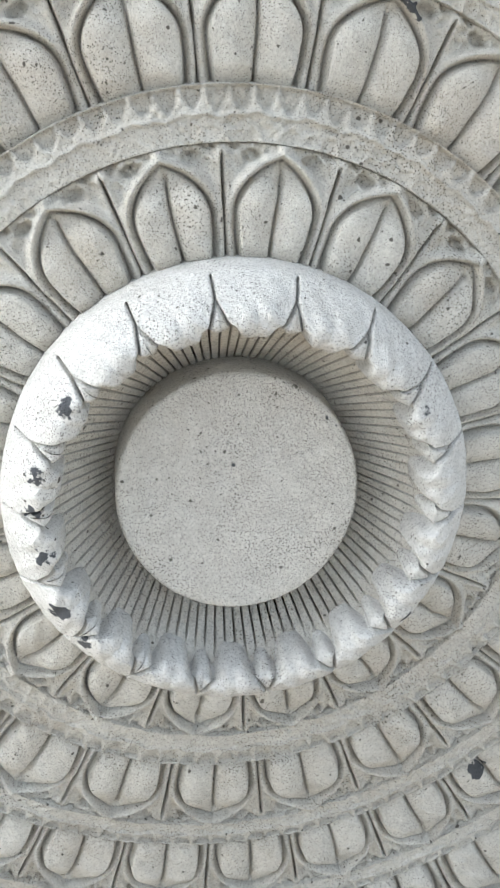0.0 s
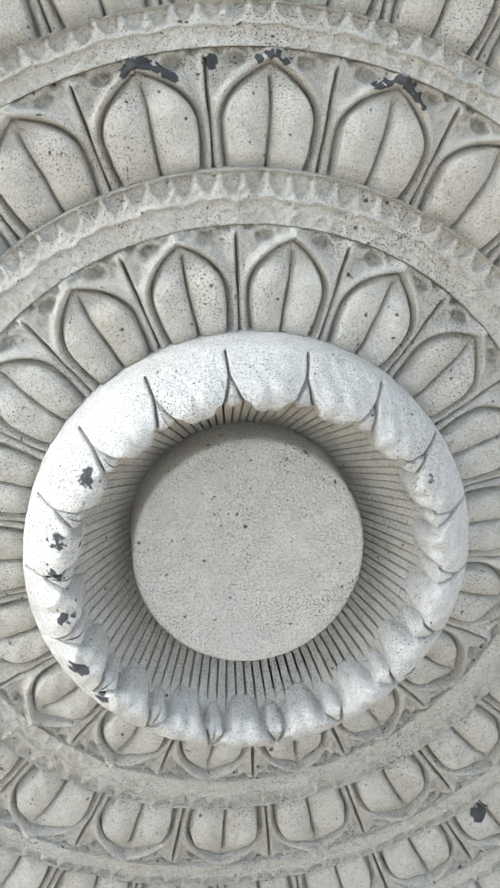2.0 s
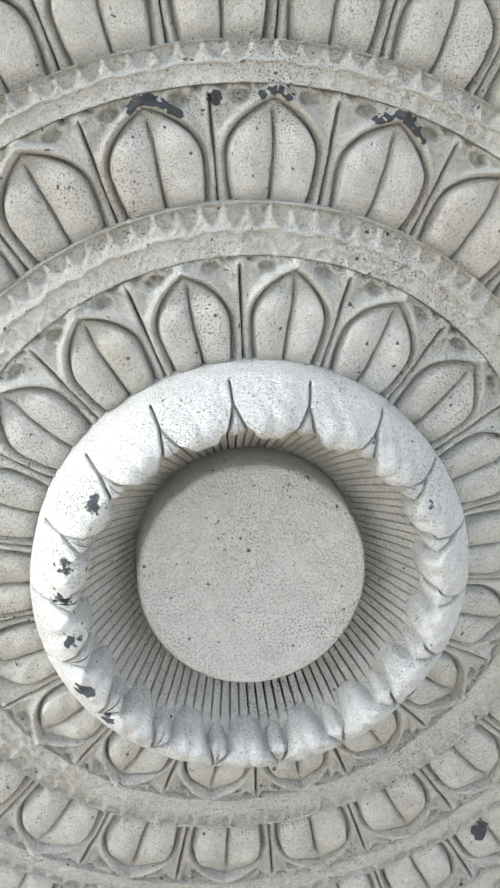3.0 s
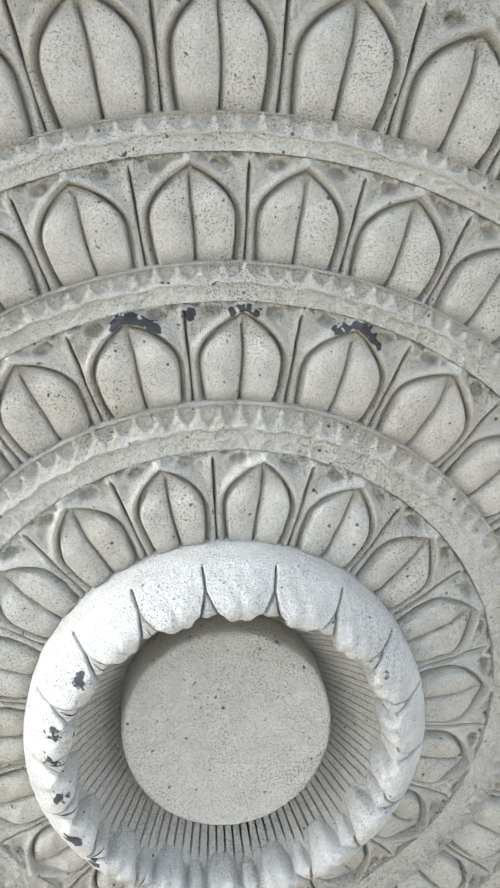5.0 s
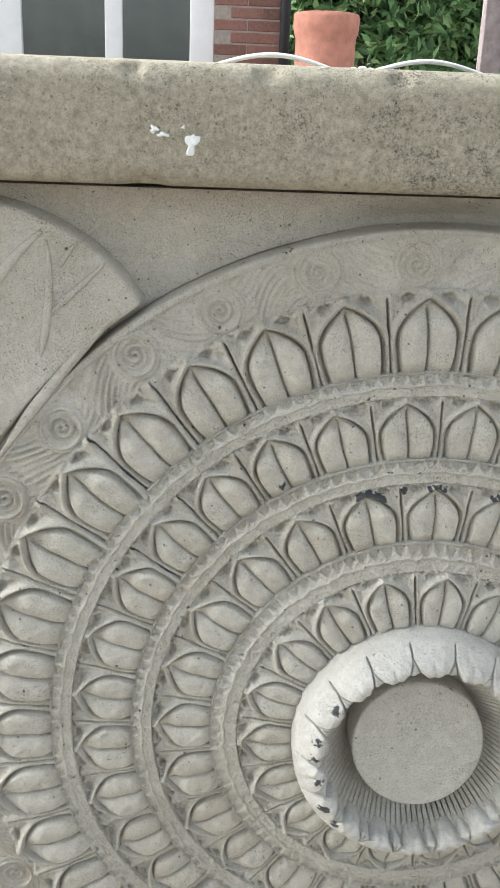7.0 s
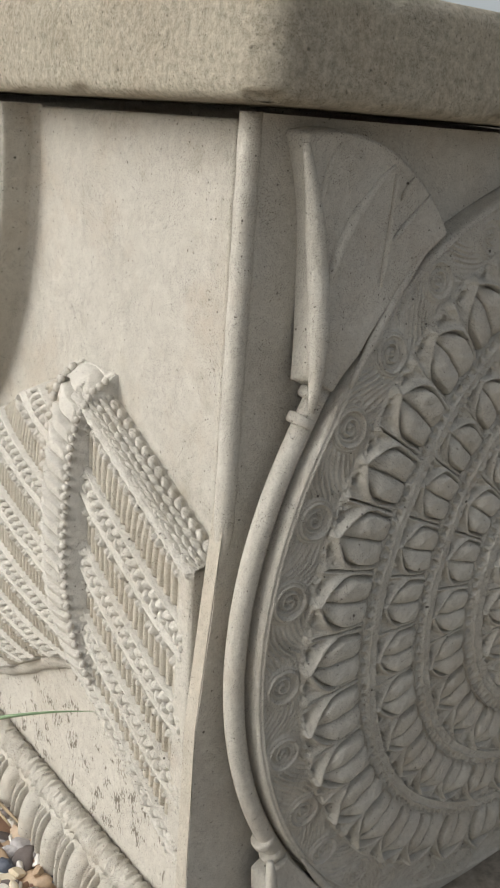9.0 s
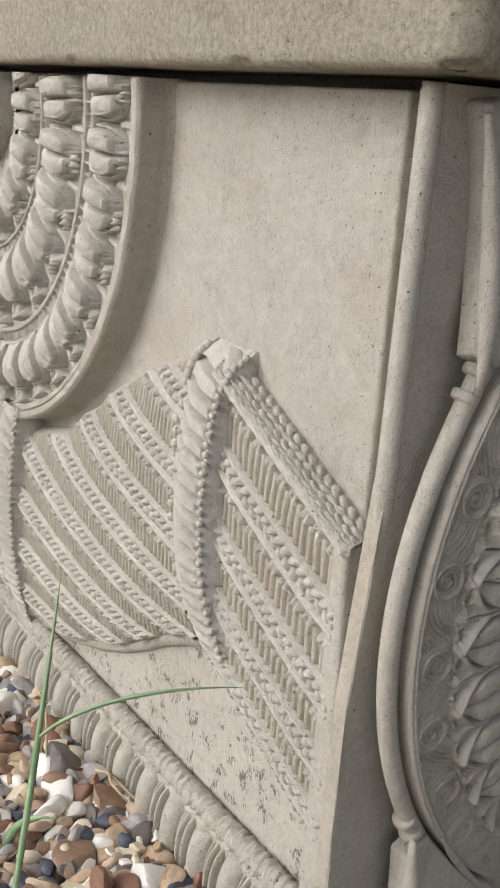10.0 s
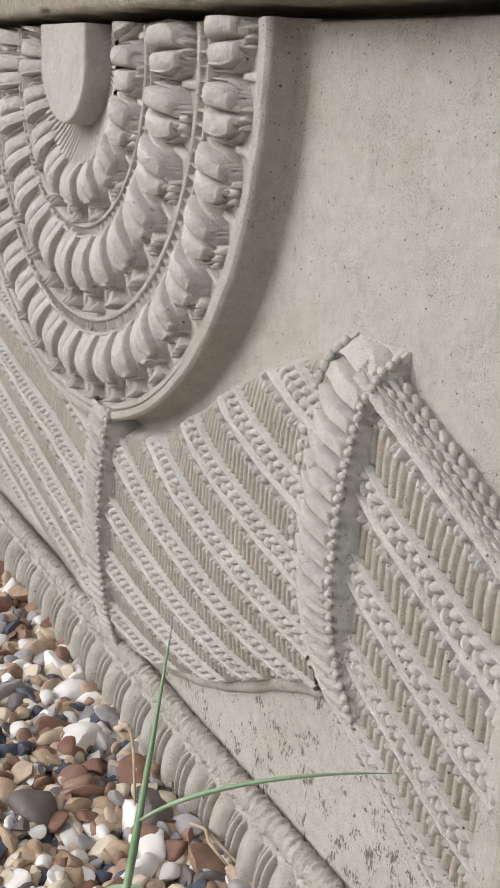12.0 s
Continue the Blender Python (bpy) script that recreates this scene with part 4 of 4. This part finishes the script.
def pebbles():
    rng = np.random.default_rng(4)
    base = bmesh.new()
    bmesh.ops.create_icosphere(base, subdivisions=3, radius=1.0)
    bv = np.array([v.co[:] for v in base.verts])
    bf = np.array([[v.index for v in f.verts] for f in base.faces])
    base.free()
    verts, faces, at = [], [], 0
    for k in range(6500):
        near = k < 5200
        x, y = (rng.uniform(-6.2, -3.42), rng.uniform(0.0, 10.5)) if near else (rng.uniform(-9, -3.45), rng.uniform(-3, 15))
        size = rng.uniform(0.085, 0.195) * (1.5 if rng.random() < 0.12 else 1)
        d = rng.normal(size=(10, 3))
        d /= np.linalg.norm(d, axis=1)[:, None]
        p = bv.copy()
        # chipped flats
        for n_, cut in zip(d, rng.uniform(0.36, 0.90, 10)):
            o = p @ n_
            p -= np.outer(np.maximum(o - cut, 0) * 0.85, n_)
        p *= size * np.array([1.0, rng.uniform(0.6, 0.95), rng.uniform(0.4, 0.7)])
        e = Euler((rng.normal() * 0.5, rng.normal() * 0.5, rng.uniform(0, 6.28))).to_matrix()
        p = p @ np.array(e).T + np.array([x, y, rng.uniform(-0.08, 0.14)])
        verts.append(p)
        faces.append(bf + at)
        at += len(p)
    return np.concatenate(verts), np.concatenate(faces)


stones = mesh_of("gravel", *pebbles())
stones.set_sharp_from_angle(angle=radians(40))
gravel = put("gravel", stones, flint)
tagged(gravel, "mixed flint gravel in brown, cream and slate grey", "gravel", kind="stuff")

# ---- grass beside the plinth ----
m, t, b = nodes_of("grass_blade", 0.45)
t.links.new(ramp(t, noise_node(t, 60, 4, 0.6, position(t)), [(0.3, (0.20, 0.33, 0.17)), (0.7, (0.38, 0.50, 0.31))]), b.inputs["Base Color"])
b.inputs["Subsurface Weight"].default_value = 0.0
green_blade = m


def blade(points, width):
    """A grass blade: a folded ribbon along a curve, tapering to its point."""
    t = np.linspace(0, 1, 28)
    p = bezier(points, t)
    d = np.gradient(p, axis=0)
    side = np.cross(d, (0.5, 0.8, 0.25))
    side /= np.linalg.norm(side, axis=1)[:, None]
    up = np.cross(side, d)
    up /= np.linalg.norm(up, axis=1)[:, None]
    w = width * np.minimum(1, 2.2 * (1 - t) ** 0.8 + 0.02)[:, None] * (0.6 + 0.4 * np.minimum(1, t * 4))[:, None]
    rails = [p - side * w, p - up * w * 0.35, p + side * w, p + up * w * 0.1 - up * w * 0.6]
    verts = np.concatenate(rails)
    n = len(t)
    faces = [(k * n + i, k * n + i + 1, ((k + 1) % 4) * n + i + 1, ((k + 1) % 4) * n + i) for k in range(4) for i in range(n - 1)]
    return verts, faces


grass = thing("grass_tuft", "thin green grass stalks growing through the gravel", "grass")
for pts, width in ((((-5.45, 1.30, -0.05), (-5.32, 1.10, 1.2), (-5.10, 1.22, 2.3), (-4.87, 1.31, 3.55)), 0.024), (((-5.09, 1.25, 2.34), (-5.00, 0.95, 2.75), (-4.60, 0.62, 2.98), (-3.92, 0.44, 2.82)), 0.020), (((-4.8, 2.9, -0.05), (-4.95, 2.8, 0.5), (-5.15, 2.65, 0.75), (-5.4, 2.45, 0.70)), 0.07), (((-4.75, 2.8, -0.05), (-4.7, 2.7, 0.4), (-4.6, 2.5, 0.6), (-4.45, 2.3, 0.62)), 0.05)):
    put("blade", mesh_of("blade", *blade(pts, width)), green_blade, grass)

dry = plain("dry_stalk", (0.42, 0.33, 0.22), 0.8, 0.3, 80)
for a, c, e in (((-3.66, 3.10, 0.26), (-3.58, 2.78, 0.29), (-3.52, 2.46, 0.25)), ((-3.56, 4.57, 0.24), (-3.74, 4.05, 0.33), (-3.98, 3.52, 0.24)), ((-3.60, 3.02, 0.27), (-3.66, 2.78, 0.32), (-3.62, 2.54, 0.26))):
    tw = put("dry_stalk", mesh_of("dry_stalk", *tube([a, tuple((p + q) / 2 + 0.02 for p, q in zip(a, c)), c, tuple((p + q) / 2 for p, q in zip(c, e)), e], [0.016, 0.017, 0.016, 0.014, 0.009], 6)), dry)
    tagged(tw, "dry brown plant stalk lying on the gravel", "twig", "dry stalks on the gravel")

# ---- droppings and a strip on the slab ----
chalk = plain("chalky_white", (0.78, 0.80, 0.80), 0.8, 0.15, 300)


def splash(x, z, w, h, seed):
    def fn(u, v):
        a = 2 * math.pi * u
        r = v * (1 + 0.28 * np.sin(3 * a + seed) + 0.2 * np.sin(5 * a + 2 * seed))
        return x + w * r * np.cos(a) + 0.15 * h * r * np.sin(a), -0.438 - 0.016 * np.sqrt(np.clip(1 - v * v, 0, 1)), z + h * r * np.sin(a)

    return lattice(28, 8, fn, loop=True)


for k, (x, z, w, h) in enumerate(((-1.505, 6.905, 0.035, 0.06), (-1.70, 6.97, 0.022, 0.020), (-1.655, 6.945, 0.035, 0.012), (-1.55, 6.985, 0.010, 0.010))):
    tagged(put("bird_dropping", mesh_of("bird_dropping", *splash(x, z, w, h, k * 1.3)), chalk), "dried white bird dropping on the slab's face", "dropping", "droppings on the slab")

white = plain("white_plastic", (0.85, 0.85, 0.84), 0.4, 0.05, 40)
strip = thing("plastic_strip", "wavy white plastic strip lying on the slab", "strip")


def wavy(u, v):
    x = -1.55 + 3.6 * u
    hump = np.abs(np.sin(math.pi * (x + 0.33) / 1.22)) ** 1.3
    w = 2 * math.pi * v
    return x, 2.2 + 0.06 * np.cos(w) + 0.06 * np.sin(x * 3), 7.325 + 0.13 * hump + 0.018 * np.sin(w)


put("ribbon", mesh_of("ribbon", *lattice(120, 8, wavy)), white, strip)
for x, r in ((-0.32, 0.045), (-0.25, 0.05), (-0.19, 0.045), (-0.10, 0.045), (-0.04, 0.05)):
    put("knob", mesh_of("knob", *bead(r, 10, 7)), white, strip, "", pose(x, 2.2, 7.305 + r))

# ---- house and garden beyond ----
HY = 70.0
mortar = plain("mortar", (0.34, 0.30, 0.27), 0.95, 0.2, 40)
m, t, b = nodes_of("brick_red", 0.9)
rnd = t.nodes.new("ShaderNodeObjectInfo").outputs["Random"]
col = mix(t, 0.3, ramp(t, rnd, [(0.0, (0.13, 0.07, 0.06)), (0.5, (0.20, 0.10, 0.085)), (1.0, (0.27, 0.14, 0.12))]), ramp(t, noise_node(t, 70, 5, 0.7, position(t)), [(0.3, (0.10, 0.06, 0.05)), (0.7, (0.42, 0.25, 0.20))]))
t.links.new(col, b.inputs["Base Color"])
bump(t, b, noise_node(t, 120, 4, 0.6, position(t)), 0.5, 0.003)
brick_red = m
upvc = plain("white_frame", (0.80, 0.80, 0.82), 0.35, 0.04, 10)
m, t, b = nodes_of("window_glass", 0.03)
b.inputs["Base Color"].default_value = (0.9, 0.95, 0.95, 1)
b.inputs["Transmission Weight"].default_value = 1.0
b.inputs["IOR"].default_value = 1.45
glass = m
# the interior's dimness is painted as a dark grey
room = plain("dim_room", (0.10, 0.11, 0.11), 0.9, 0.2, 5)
house = thing("house", "red brick house with white framed glass doors", "house")
put("wall", mesh_of("wall", *joined(rounded_box((-1.2, HY, -0.3), (4.2, HY + 3, 34), 0), rounded_box((-60, HY, 21), (-1.2, HY + 3, 34), 0), rounded_box((-60, HY, -0.3), (-17.1, HY + 3, 21), 0)), True), mortar, house)
# one dark panel stands in for the unlit interior behind the panes
put("room_backdrop", mesh_of("room_backdrop", *rounded_box((-30, HY + 30, -0.3), (10, HY + 31, 30), 0), True), room, house)
doors = put("glass_door", mesh_of("threshold", *rounded_box((-17.1, HY + 0.15, 0.0), (-1.2, HY + 0.75, 1.2), 0.05)), upvc, house, "white framed sliding glass doors")
for x0, x1 in ((-17.1, -15.1), (-9.1, -7.85), (-2.95, -1.2)):
    put("jamb", mesh_of("jamb", *rounded_box((x0, HY + 0.1, 1.2), (x1, HY + 0.8, 21), 0.06)), upvc, doors)
for x0, x1 in ((-15.1, -9.1), (-7.85, -2.95)):
    pane = put("pane", mesh_of("pane", *rounded_box((x0, HY + 0.4, 1.2), (x1, HY + 0.5, 21), 0), True), glass, doors)
    pane.visible_shadow = False
one = mesh_of("brick", *rounded_box((-1.19, -0.06, -0.36), (1.19, 0.5, 0.36), 0.05, 1), True)
for row in range(26):
    for k in range(3):
        x = -0.05 + 2.5 * k - (1.25 if row % 2 else 0)
        if -1.3 < x < 4.0:
            put("brick", one, brick_red, house, "", pose(min(max(x, 0.0), 3.0), HY, 0.5 + 0.83 * row))
put("downpipe", mesh_of("downpipe", *tube([(3.9, HY - 0.6, 0), (3.9, HY - 0.6, 30)], [0.38, 0.38], 12)), plain("black_pipe", (0.03, 0.03, 0.035), 0.5, 0.1, 10), house)

terracotta = plain("terracotta", (0.52, 0.235, 0.175), 0.85, 0.18, 14)
pot = thing("terracotta_pot", "tall terracotta chimney pot standing by the house", "pot")


def pot_fn(u, v):
    a = 2 * math.pi * u
    k = [0, 0.03, 0.12, 0.14, 0.86, 0.88, 0.97, 1.0]
    r = np.interp(v, k, [2.30, 2.38, 2.35, 2.16, 2.02, 2.20, 2.22, 1.9])
    return 6.3 + r * np.cos(a), HY - 6 + r * np.sin(a), np.interp(v, k, [0, 0.2, 1.3, 1.6, 11.2, 11.5, 12.6, 12.7])


put("body", mesh_of("pot", *lattice(40, 40, pot_fn, loop=True)), terracotta, pot)

m, t, b = nodes_of("leaf_green", 0.5)
isl = t.nodes.new("ShaderNodeNewGeometry").outputs["Random Per Island"]
t.links.new(ramp(t, isl, [(0.0, (0.06, 0.12, 0.05)), (0.5, (0.15, 0.29, 0.11)), (1.0, (0.32, 0.45, 0.21))]), b.inputs["Base Color"])
leaf_green = m
bark = plain("bark", (0.12, 0.09, 0.07), 0.95, 0.3, 30)


def crown(seed, centre, size, count):
    rng = np.random.default_rng(seed)
    verts, faces = [], []
    clumps = rng.normal(size=(26, 3)) * 0.45
    for k in range(count):
        c = clumps[k % 26] + rng.normal(size=3) * 0.20
        p = np.array(centre) + c * np.array(size)
        a, b_ = rng.normal(size=3), rng.normal(size=3)
        a /= np.linalg.norm(a)
        b_ -= a * (a @ b_)
        b_ /= np.linalg.norm(b_)
        n = np.cross(a, b_)
        L = rng.uniform(0.5, 0.95)
        at = len(verts)
        verts += [p - a * L, p + b_ * L * 0.42 + n * 0.1, p + a * L, p - b_ * L * 0.42 + n * 0.1]
        faces += [(at, at + 1, at + 2), (at, at + 2, at + 3)]
    return np.array(verts), faces


for k, (x, yy, size, h) in enumerate(((13, 95, (9, 6, 11), 16), (24, 105, (10, 7, 14), 18), (36, 100, (9, 7, 12), 15), (17, 130, (16, 8, 18), 26))):
    tree = thing("garden_tree", "leafy green garden tree beyond the house corner", "tree", group="trees beyond the house")
    put("trunk", mesh_of("trunk", *tube([(x, yy, -0.2), (x + 0.4, yy, h * 0.4), (x, yy + 0.5, h), (x + 0.6, yy, h * 1.3)], [0.9, 0.7, 0.5, 0.2], 9)), bark, tree)
    put("crown", mesh_of("crown", *crown(k, (x, yy, h * 0.9), size, 5200), True), leaf_green, tree)
post = tagged(put("wooden_post", mesh_of("wooden_post", *rounded_box((18.5, HY - 0.4, -0.2), (20.0, HY + 0.8, 26), 0.08)), plain("grey_wood", (0.30, 0.25, 0.25), 0.85, 0.25, 18)), "weathered grey wooden post at the garden's edge", "post")
